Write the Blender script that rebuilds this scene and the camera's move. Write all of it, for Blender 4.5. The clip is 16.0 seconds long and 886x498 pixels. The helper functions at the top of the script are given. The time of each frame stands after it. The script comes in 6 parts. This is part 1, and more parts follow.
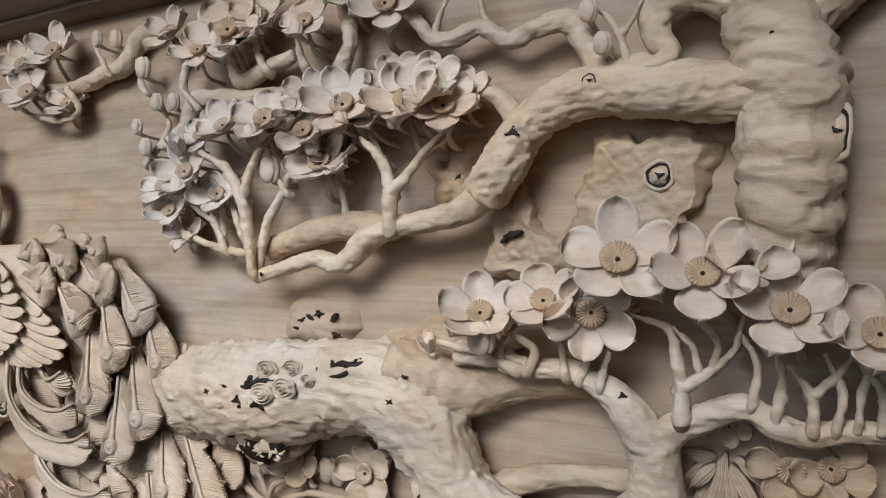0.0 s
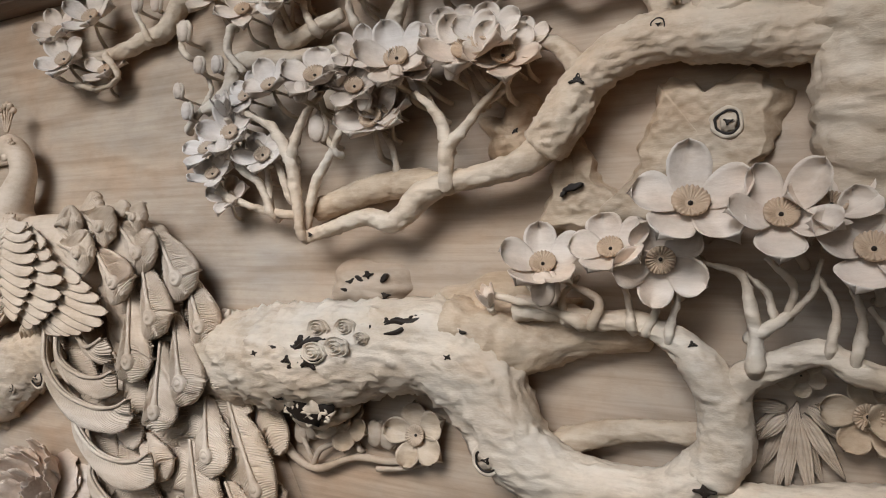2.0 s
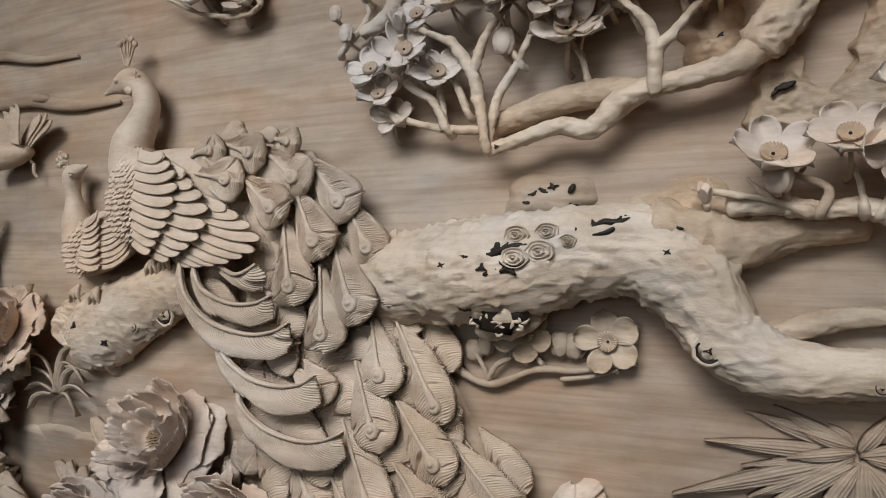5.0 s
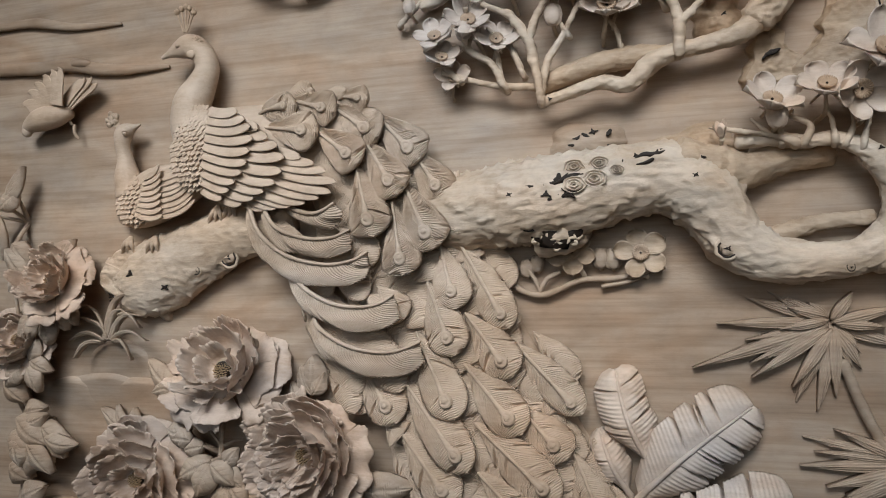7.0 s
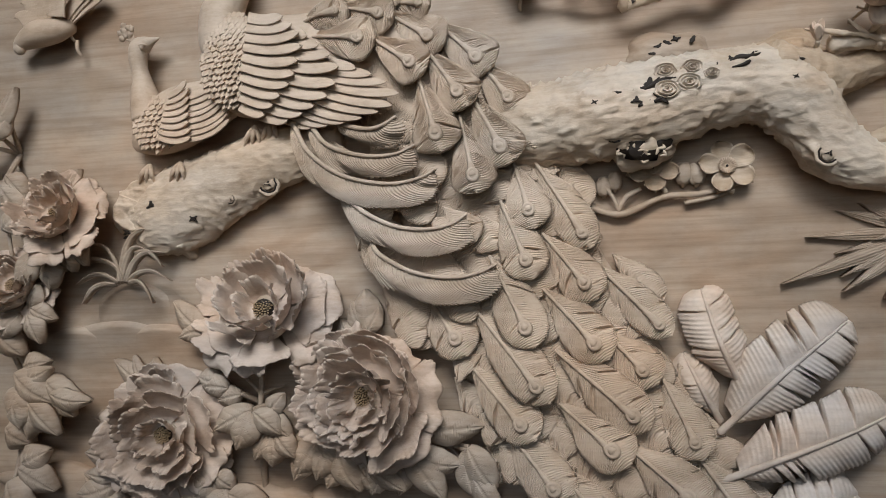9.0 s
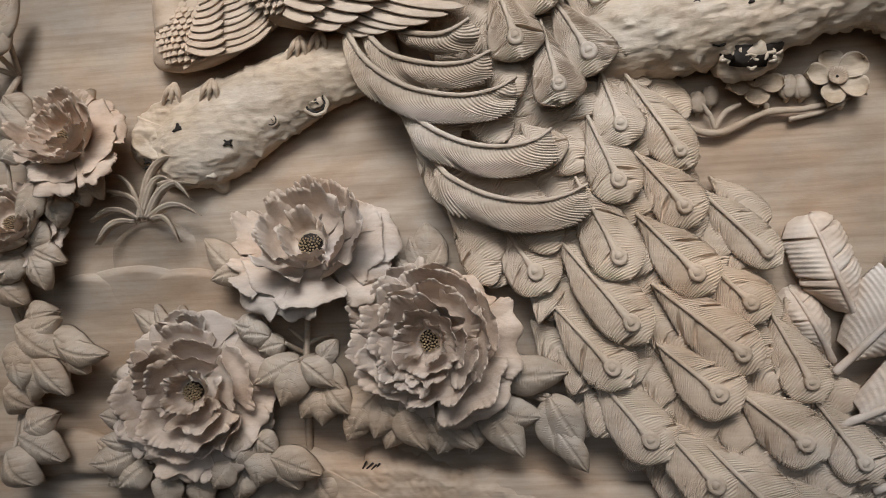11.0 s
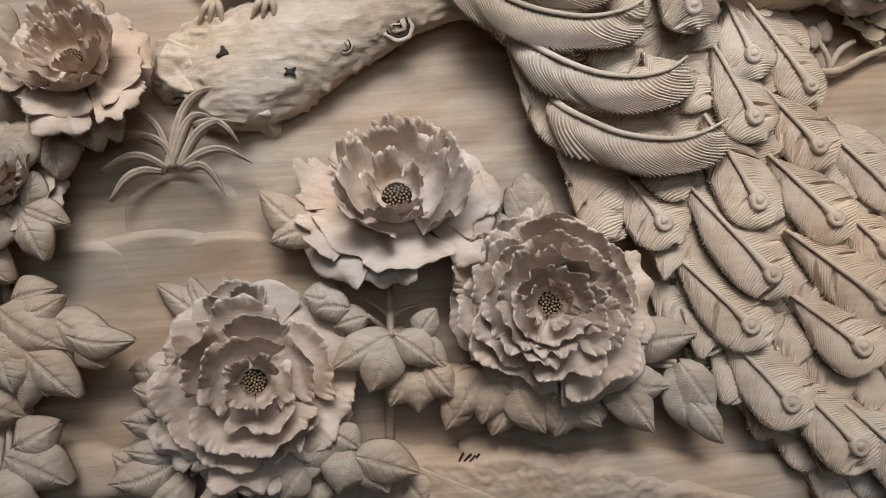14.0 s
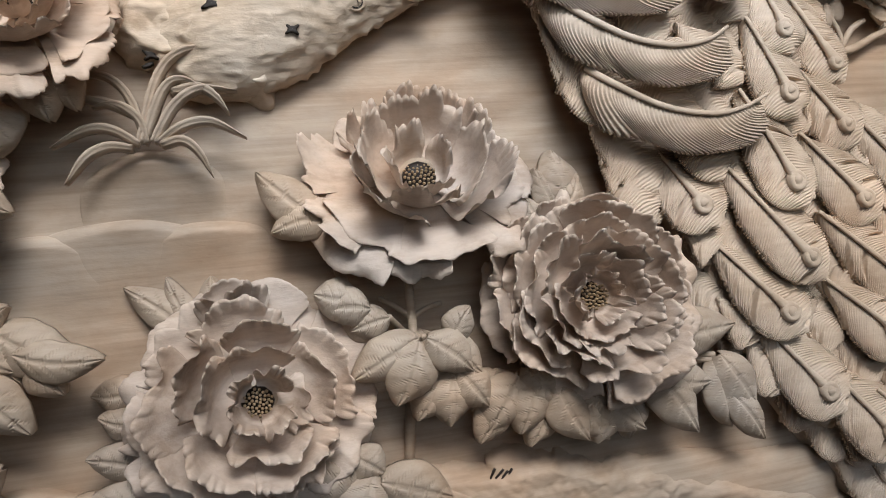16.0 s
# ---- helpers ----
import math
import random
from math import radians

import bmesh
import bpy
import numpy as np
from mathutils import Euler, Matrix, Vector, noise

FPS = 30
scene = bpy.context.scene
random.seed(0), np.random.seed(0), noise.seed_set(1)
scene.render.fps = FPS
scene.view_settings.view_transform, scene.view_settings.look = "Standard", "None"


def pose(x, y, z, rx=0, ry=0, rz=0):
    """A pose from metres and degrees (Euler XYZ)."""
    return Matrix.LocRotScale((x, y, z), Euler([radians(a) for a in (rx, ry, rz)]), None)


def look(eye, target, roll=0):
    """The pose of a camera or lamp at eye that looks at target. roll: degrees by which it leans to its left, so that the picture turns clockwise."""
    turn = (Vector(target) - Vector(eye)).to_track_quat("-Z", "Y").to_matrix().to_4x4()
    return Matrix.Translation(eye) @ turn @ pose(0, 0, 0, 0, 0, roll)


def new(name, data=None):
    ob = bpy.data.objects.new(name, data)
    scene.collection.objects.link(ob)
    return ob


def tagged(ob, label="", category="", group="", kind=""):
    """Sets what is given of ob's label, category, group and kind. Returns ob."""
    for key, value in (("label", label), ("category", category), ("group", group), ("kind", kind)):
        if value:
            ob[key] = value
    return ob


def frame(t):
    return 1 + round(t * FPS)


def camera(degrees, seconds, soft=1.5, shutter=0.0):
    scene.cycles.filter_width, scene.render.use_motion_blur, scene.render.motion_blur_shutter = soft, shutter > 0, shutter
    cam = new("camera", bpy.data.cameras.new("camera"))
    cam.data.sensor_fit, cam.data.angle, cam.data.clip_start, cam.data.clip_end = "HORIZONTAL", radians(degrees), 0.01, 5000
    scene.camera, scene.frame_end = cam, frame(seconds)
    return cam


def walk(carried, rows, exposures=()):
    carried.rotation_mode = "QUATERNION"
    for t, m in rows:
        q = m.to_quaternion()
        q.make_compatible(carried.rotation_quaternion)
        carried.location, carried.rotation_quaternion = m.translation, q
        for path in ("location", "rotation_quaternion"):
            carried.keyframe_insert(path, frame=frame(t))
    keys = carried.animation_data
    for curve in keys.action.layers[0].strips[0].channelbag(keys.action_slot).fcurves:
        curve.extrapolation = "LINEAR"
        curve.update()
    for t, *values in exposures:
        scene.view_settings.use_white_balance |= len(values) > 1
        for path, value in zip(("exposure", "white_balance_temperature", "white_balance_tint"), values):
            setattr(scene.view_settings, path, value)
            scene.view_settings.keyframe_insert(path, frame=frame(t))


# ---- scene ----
cam = camera(65.6, 16.0, 1.0)
# seconds, eye (metres) and turn (degrees)
PATH = [
    (0.0, 0.0000, -0.8927, 1.5500, 89.54, 0.24, 27.49),
    (0.5, -0.0142, -0.9067, 1.5336, 89.58, 0.23, 27.55),
    (1.0, -0.0317, -0.9205, 1.5248, 89.64, 0.21, 27.61),
    (1.5, -0.0492, -0.9114, 1.5026, 89.83, 0.19, 27.67),
    (2.0, -0.0735, -0.9169, 1.4852, 89.71, 0.20, 27.61),
    (2.5, -0.0960, -0.9087, 1.4448, 90.03, 0.14, 27.55),
    (3.0, -0.1150, -0.8917, 1.4230, 89.97, 0.21, 27.47),
    (3.5, -0.1748, -0.8939, 1.4132, 89.76, 0.34, 27.19),
    (4.0, -0.2633, -0.9344, 1.4008, 89.89, 0.33, 26.35),
    (4.5, -0.3235, -0.9969, 1.3707, 89.95, 0.40, 25.76),
    (7.0, -0.6156, -1.4057, 1.2088, 90.47, 1.81, 14.90),
    (7.5, -0.6607, -1.4287, 1.1418, 90.62, 2.12, 12.39),
    (8.0, -0.7018, -1.4115, 1.1061, 90.38, 2.47, 10.66),
    (8.5, -0.7952, -1.3901, 1.0920, 90.03, 2.54, 9.88),
    (9.0, -0.9101, -1.3573, 1.0718, 89.96, 2.61, 9.13),
    (9.5, -0.9789, -1.3344, 1.0365, 90.16, 2.68, 8.58),
    (10.0, -1.0348, -1.3162, 1.0054, 90.10, 2.79, 7.75),
    (12.5, -1.1883, -1.0737, 0.8916, 90.46, 3.04, 5.43),
    (13.0, -1.1961, -1.0566, 0.8965, 90.35, 3.22, 5.08),
    (13.5, -1.3478, -1.0644, 0.9038, 90.06, 3.52, 1.94),
    (14.0, -1.5045, -1.0578, 0.8881, 89.89, 4.30, -4.48),
    (14.5, -1.6189, -1.0317, 0.9015, 89.26, 5.12, -10.89),
    (15.0, -1.6288, -1.0101, 0.9021, 89.11, 5.41, -12.88),
    (15.5, -1.6194, -0.9675, 0.8808, 89.22, 5.50, -13.24),
    (16.0, -1.6740, -0.9026, 0.8781, 89.81, 5.60, -13.88),
]
EXPOSURES = ((0.0, 0.10, 6350, 10), (2.0, 0.08, 6350, 10), (3.0, 0.06, 6350, 10), (4.5, -0.14, 6380, 10), (8.0, -0.14, 6450, 10), (10.0, -0.06, 6380, 10), (12.5, 0.18, 6380, 10), (14.5, 0.22, 6380, 10), (16.0, 0.34, 6380, 10))
walk(cam, [(t, pose(x, y, z, a, b, c)) for t, x, y, z, a, b, c in PATH], EXPOSURES)

# ---- light: key and fill lamps added in an assumed, unseen workshop ----
world = bpy.data.worlds.new("world")
scene.world = world
world.use_nodes = True
wn = world.node_tree
sky = wn.nodes.new("ShaderNodeTexSky")
sky.sky_type, sky.sun_disc, sky.sun_elevation, sky.sun_rotation = "NISHITA", False, radians(50), radians(200)
wn.links.new(sky.outputs[0], wn.nodes["Background"].inputs[0])
wn.nodes["Background"].inputs[1].default_value = 0.1


def area_lamp(name, eye, target, sx, sy, watts, colour, spread=180):
    data = bpy.data.lights.new(name, "AREA")
    data.shape, data.size, data.size_y, data.energy, data.color, data.spread = "RECTANGLE", sx, sy, watts, colour, radians(spread)
    ob = new(name, data)
    ob.matrix_world = look(eye, target)
    return ob


# Added key from above and in front, spread narrowed to a pool.
area_lamp("added_key_lamp", (-1.15, -2.30, 2.98), (-1.2, -0.1, 1.32), 2.6, 0.9, 15.5, (0.98, 0.985, 1.0), 56)
# Added weak frontal fill; its window is assumed.
area_lamp("added_fill_lamp", (-1.0, -4.45, 1.9), (-1.0, 0, 1.2), 3.6, 1.8, 10, (0.98, 0.985, 1.0))


# ---- materials ----
def nodes_of(name):
    mat = bpy.data.materials.new(name)
    mat.use_nodes = True
    return mat, mat.node_tree, mat.node_tree.nodes["Principled BSDF"]


def ramp_of(nt, stops):
    r = nt.nodes.new("ShaderNodeValToRGB")
    el = r.color_ramp.elements
    while len(el) < len(stops):
        el.new(0.5)
    for e, (p, c) in zip(el, stops):
        e.position, e.color = p, (*c, 1)
    return r


def noise_of(nt, vec, scale, stretch=(1, 1, 1), detail=4, rough=0.55):
    m = nt.nodes.new("ShaderNodeMapping")
    m.inputs["Scale"].default_value = stretch
    nt.links.new(vec, m.inputs[0])
    n = nt.nodes.new("ShaderNodeTexNoise")
    n.inputs["Scale"].default_value, n.inputs["Detail"].default_value, n.inputs["Roughness"].default_value = scale, detail, rough
    nt.links.new(m.outputs[0], n.inputs[0])
    return n


def mixed(nt, kind, fac, a, b):
    m = nt.nodes.new("ShaderNodeMix")
    m.data_type, m.blend_type = "RGBA", kind
    for key, v in ((0, fac), (6, a), (7, b)):
        if isinstance(v, (float, int)):
            m.inputs[key].default_value = v
        elif isinstance(v, tuple):
            m.inputs[key].default_value = (*v, 1)
        else:
            nt.links.new(v, m.inputs[key])
    return m.outputs[2]


def wood(name, dark, mid, light, grain=1.0, chisel=0.0, pits=0.35, stain=0.35, rough=0.55, bump=0.25, rings=0.0):
    """Carved timber: grain runs along the board through every form; finer fibres, blotches, and chisel facets as relief."""
    mat, nt, bsdf = nodes_of(name)
    pos = nt.nodes.new("ShaderNodeNewGeometry").outputs["Position"]
    broad = noise_of(nt, pos, 5.0, (0.35, 1.0, 2.6), 5, 0.6)
    fibre = noise_of(nt, pos, 60.0, (0.05, 1.0, 1.6), 5, 0.65)
    blot = noise_of(nt, pos, 6.0, (0.7, 1, 1), 5, 0.6)
    base = ramp_of(nt, ((0.28, dark), (0.5, mid), (0.74, light)))
    nt.links.new(broad.outputs[0], base.inputs[0])
    streak = ramp_of(nt, ((0.30, (0.62, 0.57, 0.52)), (0.55, (1, 1, 1))))
    nt.links.new(fibre.outputs[0], streak.inputs[0])
    col = mixed(nt, "MULTIPLY", 0.55 * grain, base.outputs[0], streak.outputs[0])
    tint = ramp_of(nt, ((0.34, (1.06, 0.95, 0.85)), (0.50, (1.0, 0.98, 0.95)), (0.66, (0.93, 0.975, 1.03))))
    nt.links.new(blot.outputs[0], tint.inputs[0])
    col = mixed(nt, "MULTIPLY", min(1.0, stain * 2.6), col, tint.outputs[0])
    wide = noise_of(nt, pos, 1.9, (0.8, 1, 1.3), 3, 0.5)
    shade = ramp_of(nt, ((0.36, (1.03, 0.955, 0.88)), (0.50, (1.0, 0.99, 0.97)), (0.64, (0.90, 0.94, 0.99))))
    nt.links.new(wide.outputs[0], shade.inputs[0])
    col = mixed(nt, "MULTIPLY", 0.8, col, shade.outputs[0])
    if rings:
        warp = noise_of(nt, pos, 1.6, (0.35, 1.0, 1.3), 3, 0.5)
        band = nt.nodes.new("ShaderNodeMath")
        band.operation = "MULTIPLY"
        band.inputs[1].default_value = 90.0
        nt.links.new(warp.outputs[0], band.inputs[0])
        wave = nt.nodes.new("ShaderNodeMath")
        wave.operation = "SINE"
        nt.links.new(band.outputs[0], wave.inputs[0])
        line = ramp_of(nt, ((0.35, (1, 1, 1)), (0.95, (0.80, 0.74, 0.68))))
        nt.links.new(wave.outputs[0], line.inputs[0])
        col = mixed(nt, "MULTIPLY", rings, col, line.outputs[0])
    spot = noise_of(nt, pos, 26.0, (0.6, 1, 1), 6, 0.7)
    mott = ramp_of(nt, ((0.34, (0.72, 0.66, 0.60)), (0.50, (0.97, 0.96, 0.95)), (0.66, (1.08, 1.09, 1.10))))
    nt.links.new(spot.outputs[0], mott.inputs[0])
    col = mixed(nt, "MULTIPLY", pits, col, mott.outputs[0])
    nt.links.new(col, bsdf.inputs["Base Color"])
    bsdf.inputs["Roughness"].default_value = rough
    bsdf.inputs["Specular IOR Level"].default_value = 0.3
    fine = noise_of(nt, pos, 240.0, (0.3, 1, 1), 3, 0.6)
    b1 = nt.nodes.new("ShaderNodeBump")
    b1.inputs["Strength"].default_value, b1.inputs["Distance"].default_value = bump, 0.002
    nt.links.new(fine.outputs[0], b1.inputs["Height"])
    last = b1
    if chisel:
        vor = noise_of(nt, pos, 60.0, (0.5, 1, 1), 3, 0.5)
        vor.noise_type = "RIDGED_MULTIFRACTAL"
        b2 = nt.nodes.new("ShaderNodeBump")
        b2.inputs["Strength"].default_value, b2.inputs["Distance"].default_value = chisel, 0.006
        nt.links.new(vor.outputs[0], b2.inputs["Height"])
        nt.links.new(b1.outputs[0], b2.inputs["Normal"])
        last = b2
    nt.links.new(last.outputs[0], bsdf.inputs["Normal"])
    return mat


BOARD = wood("board_wood", (0.34, 0.262, 0.194), (0.45, 0.36, 0.28), (0.55, 0.455, 0.36), grain=1.0, bump=0.2, pits=0.35, rings=0.5)
BARK = wood("bark_wood", (0.46, 0.365, 0.27), (0.61, 0.515, 0.41), (0.72, 0.635, 0.535), grain=0.6, chisel=0.9, bump=0.5, pits=0.7)
PETAL = wood("petal_wood", (0.49, 0.41, 0.345), (0.66, 0.57, 0.49), (0.78, 0.70, 0.625), grain=0.5, chisel=0.25, bump=0.35, pits=0.6)
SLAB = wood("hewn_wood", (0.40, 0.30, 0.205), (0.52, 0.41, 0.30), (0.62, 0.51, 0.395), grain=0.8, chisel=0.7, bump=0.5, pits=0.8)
PEONY = wood("peony_wood", (0.43, 0.33, 0.26), (0.585, 0.475, 0.39), (0.71, 0.605, 0.515), grain=0.5, chisel=0.25, bump=0.35, pits=0.7)
STAMEN = wood("stamen_wood", (0.36, 0.26, 0.18), (0.49, 0.37, 0.265), (0.60, 0.47, 0.35), grain=0.4, bump=0.2)
PLUME = wood("plume_wood", (0.45, 0.355, 0.265), (0.56, 0.455, 0.355), (0.65, 0.545, 0.44), grain=0.5, bump=0.35, pits=0.6, stain=0.15)
LEAF = wood("leaf_wood", (0.35, 0.275, 0.212), (0.45, 0.365, 0.285), (0.54, 0.455, 0.37), grain=0.6, chisel=0.25, bump=0.35, pits=0.6)
SEED = wood("seed_wood", (0.30, 0.21, 0.12), (0.42, 0.31, 0.19), (0.52, 0.40, 0.26), grain=0.3, bump=0.2)
# Near black: shade inside holes put into the colour; also the incised mark.
HOLE_SHADE_AND_MARK = wood("hole_shade_and_mark_wood", (0.012, 0.008, 0.005), (0.018, 0.012, 0.008), (0.028, 0.019, 0.013), grain=0.6)
# Brown frame wood, darkened further to put the moulding's shade into its colour.
SHADED_MOULD = wood("shaded_moulding_wood", (0.14, 0.102, 0.078), (0.19, 0.14, 0.108), (0.25, 0.185, 0.145), grain=0.8, rough=0.45)


def plain(name, colour, rough, scale):
    mat, nt, bsdf = nodes_of(name)
    pos = nt.nodes.new("ShaderNodeNewGeometry").outputs["Position"]
    n = noise_of(nt, pos, scale, (1, 1, 1), 6, 0.6)
    r = ramp_of(nt, ((0.3, tuple(c * 0.85 for c in colour)), (0.7, colour)))
    nt.links.new(n.outputs[0], r.inputs[0])
    nt.links.new(r.outputs[0], bsdf.inputs["Base Color"])
    bsdf.inputs["Roughness"].default_value = rough
    return mat


# Room surfaces kept dark to cut bounced light on the carving.
PLASTER = plain("plaster", (0.24, 0.232, 0.22), 0.9, 3)
CONCRETE = plain("concrete", (0.07, 0.067, 0.065), 0.85, 5)


# ---- mesh tools. Carving places are (x, z, h): along the board, up, and out of the board towards the room ----
class Shape:
    def __init__(self):
        self.v, self.f = [], []

    def grid(self, pts, closed_u=False, closed_v=False):
        """pts: rows of (x, z, h) triples."""
        a = np.asarray(pts, float)
        nu, nv = a.shape[:2]
        o = len(self.v)
        self.v += [(x, -h, z) for x, z, h in a.reshape(-1, 3)]
        for i in range(nu if closed_u else nu - 1):
            for j in range(nv if closed_v else nv - 1):
                p, q = (i + 1) % nu, (j + 1) % nv
                self.f.append((o + i * nv + j, o + p * nv + j, o + p * nv + q, o + i * nv + q))
        return o, nu, nv

    def ball(self, x, z, h, rx, rz, rh, nu=8, nv=12, lump=0.0, seed=0.0):
        rows = []
        for i in range(nu + 1):
            a = math.pi * i / nu
            row = []
            for j in range(nv):
                b = 2 * math.pi * j / nv
                d = Vector((math.sin(a) * math.cos(b), math.sin(a) * math.sin(b), math.cos(a)))
                k = 1 + (lump * noise.noise(d * 2.2 + Vector((seed, seed, 0))) if lump else 0)
                row.append((x + rx * d.x * k, z + rz * d.y * k, h + rh * d.z * k))
            rows.append(row)
        self.grid(rows, closed_v=True)

    def sheet(self, fn, nu, nv, thick, vs=None):
        """A shell with thickness: fn(u, v) with u in 0..1 and v in -1..1 gives the outer face."""
        us = [i / nu for i in range(nu + 1)]
        vs = vs or [2 * j / nv - 1 for j in range(nv + 1)]
        top = np.array([[fn(u, v) for v in vs] for u in us], float)
        low = top.copy()
        low[..., 2] -= thick
        o, a, b = self.grid(top)
        o2, _, _ = self.grid(low)
        rim = [i * b for i in range(a)] + [(a - 1) * b + j for j in range(1, b)] + [i * b + b - 1 for i in range(a - 2, -1, -1)] + [j for j in range(b - 2, 0, -1)]
        for i, r in enumerate(rim):
            s = rim[(i + 1) % len(rim)]
            self.f.append((o + r, o + s, o2 + s, o2 + r))

    def mesh(self, name, origin=(0, 0, 0), smooth=True):
        me = bpy.data.meshes.new(name)
        ox, oy, oz = origin
        me.from_pydata([(x - ox, y - oy, z - oz) for x, y, z in self.v], [], self.f)
        bm = bmesh.new()
        bm.from_mesh(me)
        bmesh.ops.recalc_face_normals(bm, faces=bm.faces)
        bm.to_mesh(me)
        bm.free()
        if smooth:
            me.polygons.foreach_set("use_smooth", [True] * len(me.polygons))
        return me


def thing(name, x, z, h, label, category, group="", kind=""):
    ob = new(name)
    ob.empty_display_size = 0.02
    ob.location = (x, -h, z)
    return tagged(ob, label, category, group, kind)


def origin_of(ob):
    p = Vector(ob.location)
    while ob.parent:
        ob = ob.parent
        p += Vector(ob.location)
    return p


def part(name, shape, material, parent=None, label="", smooth=True):
    me = shape.mesh(name, origin_of(parent) if parent else (0, 0, 0), smooth)
    me.materials.append(material)
    ob = new(name, me)
    if parent:
        ob.parent = parent
    return tagged(ob, label)


def spline(points, step):
    """Catmull-Rom through rows of numbers, at about even steps."""
    p = np.array(points, float)
    p = np.vstack([2 * p[0] - p[1], p, 2 * p[-1] - p[-2]])
    out = []
    for i in range(1, len(p) - 2):
        a, b, c, d = p[i - 1:i + 3]
        n = max(2, int(np.linalg.norm((c - b)[:3]) / step))
        for k in range(n):
            t = k / n
            out.append(0.5 * (2 * b + (c - a) * t + (2 * a - 5 * b + 4 * c - d) * t * t + (3 * b - a - 3 * c + d) * t ** 3))
    out.append(p[-2])
    return np.array(out)


def tube(shape, points, seg=16, flat=1.0, bumps=0.1, knobs=0.0, step=None, seed=0.0, ribs=0.0, flakes=0.0):
    """A limb through (x, z, h, r) rows with a hewn, lumpy skin."""
    rmax = max(q[3] for q in points)
    rows = spline(points, step or max(0.004, rmax * 0.3))
    ring = []
    n = len(rows)
    d0 = np.gradient(rows[:, :3], axis=0)
    for i in range(n):
        d = Vector(d0[i]).normalized()
        side = d.cross(Vector((0, 0, 1)))
        side = side.normalized() if side.length > 1e-3 else Vector((1, 0, 0))
        up = side.cross(d).normalized()
        c, r = Vector(rows[i, :3]), rows[i, 3]
        row = []
        for j in range(seg):
            b = 2 * math.pi * j / seg
            out = side * math.cos(b) + up * math.sin(b) * flat
            q = c + out * r
            w = noise.noise(q * 22 + Vector((seed, 0, 0))) * bumps + noise.noise(q * 55) * bumps * 0.55
            if ribs:
                w += ribs * abs(math.sin(q.y * 75 + 3 * noise.noise(q * 12)))
            if knobs:
                k = noise.noise(q * 75 + Vector((3, seed, 0)))
                w += knobs * max(0, k - 0.18)
            k = 1 + w
            if flakes:
                f = Vector((q.x * 0.35, q.y, q.z))
                k += (flakes * (0.5 - abs(noise.noise(f * 115 + Vector((seed, 2, 0))))) + 0.5 * flakes * noise.noise(q * 140)) / r
            row.append(tuple(c + out * r * k))
        ring.append(row)
    for end in (0, -1):
        c = tuple(rows[end, :3])
        cap = [tuple(np.array(c) * 0.45 + np.array(q) * 0.55 + (d0[end] / max(1e-9, np.linalg.norm(d0[end]))) * (rows[end, 3] * 0.3) * (1 if end else -1)) for q in ring[end]]
        tip = [tuple(np.mean(cap, axis=0))] * seg
        ring = [tip, cap] + ring if end == 0 else ring + [cap, tip]
    shape.grid(ring, closed_v=True)


def axes(facing, spin=0.0):
    """Three directions in (x, z, h): right, up and out, for a flower that faces that way."""
    n = Vector(facing).normalized()
    r = Vector((0, 1, 0)).cross(n).normalized()
    u = n.cross(r)
    return r * math.cos(spin) + u * math.sin(spin), u * math.cos(spin) - r * math.sin(spin), n


# ---- the board, its moulding and the assumed, unseen room ----
def box(x0, x1, y0, y1, z0, z1):
    s = Shape()
    s.v = [(x, y, z) for x in (x0, x1) for y in (y0, y1) for z in (z0, z1)]
    s.f = [(0, 1, 3, 2), (4, 6, 7, 5), (0, 4, 5, 1), (2, 3, 7, 6), (0, 2, 6, 4), (1, 5, 7, 3)]
    return s


def structure(name, shape, material, label, category, smooth=False):
    return tagged(part(name, shape, material, None, "", smooth), label, category, "", "structure")


X0, X1, Z0, Z1 = -3.3, 1.3, 0.30, 1.995
s = Shape()
cols, rws = 240, 100
s.sheet(lambda u, v: (X0 + (X1 - X0) * u, Z0 + (Z1 - Z0) * (v + 1) / 2,
                      0.0025 * noise.noise(Vector((X0 + 4.6 * u, 5, v)) * 3) + 0.0008 * noise.noise(Vector((u * 60, v * 30, 2)))), cols, rws, 0.06)
structure("wall_panel", s, BOARD, "pale brown carved timber relief board with horizontal grain", "carved panel", True)


def moulding(name, flip, z):
    prof = ((0, 0.0), (0, 0.012), (0.008, 0.018), (0.016, 0.018), (0.020, 0.026), (0.034, 0.034), (0.040, 0.030), (0.044, 0.040), (0.056, 0.046), (0.060, 0.038), (0.064, 0.038), (0.130, 0.044), (0.136, 0.054), (0.160, 0.06), (0.160, -0.06), (0, -0.06))
    s = Shape()
    s.grid([[(x, z + flip * a, h * 2.9) for a, h in prof] for x in np.linspace(X0 - 0.1, X1 + 0.1, 40)], closed_v=True)
    return structure(name, s, SHADED_MOULD, "brown stepped timber frame moulding with carved band, shade in its dark colour", "frame")


top_rail = moulding("trim_top", 1, Z1)
moulding("trim_bottom", -1, Z0)
for i in range(60):
    s = Shape()
    x = -2.9 + i * 0.05
    s.sheet(lambda u, v: (x + 0.018 * v * math.sin(math.pi * min(1, u + 0.05)) + 0.012 * u, Z1 + 0.072 + 0.05 * u, 0.122 + 0.006 * math.sin(math.pi * u) * (1 - v * v)), 6, 4, 0.012)
    part("carved_leaf", s, SHADED_MOULD, top_rail)
# Unseen room added round the board to enclose and limit the light.
structure("floor", box(-6, 4, -4.6, 0.6, -0.1, 0), CONCRETE, "unseen dark grey concrete workshop floor", "floor")
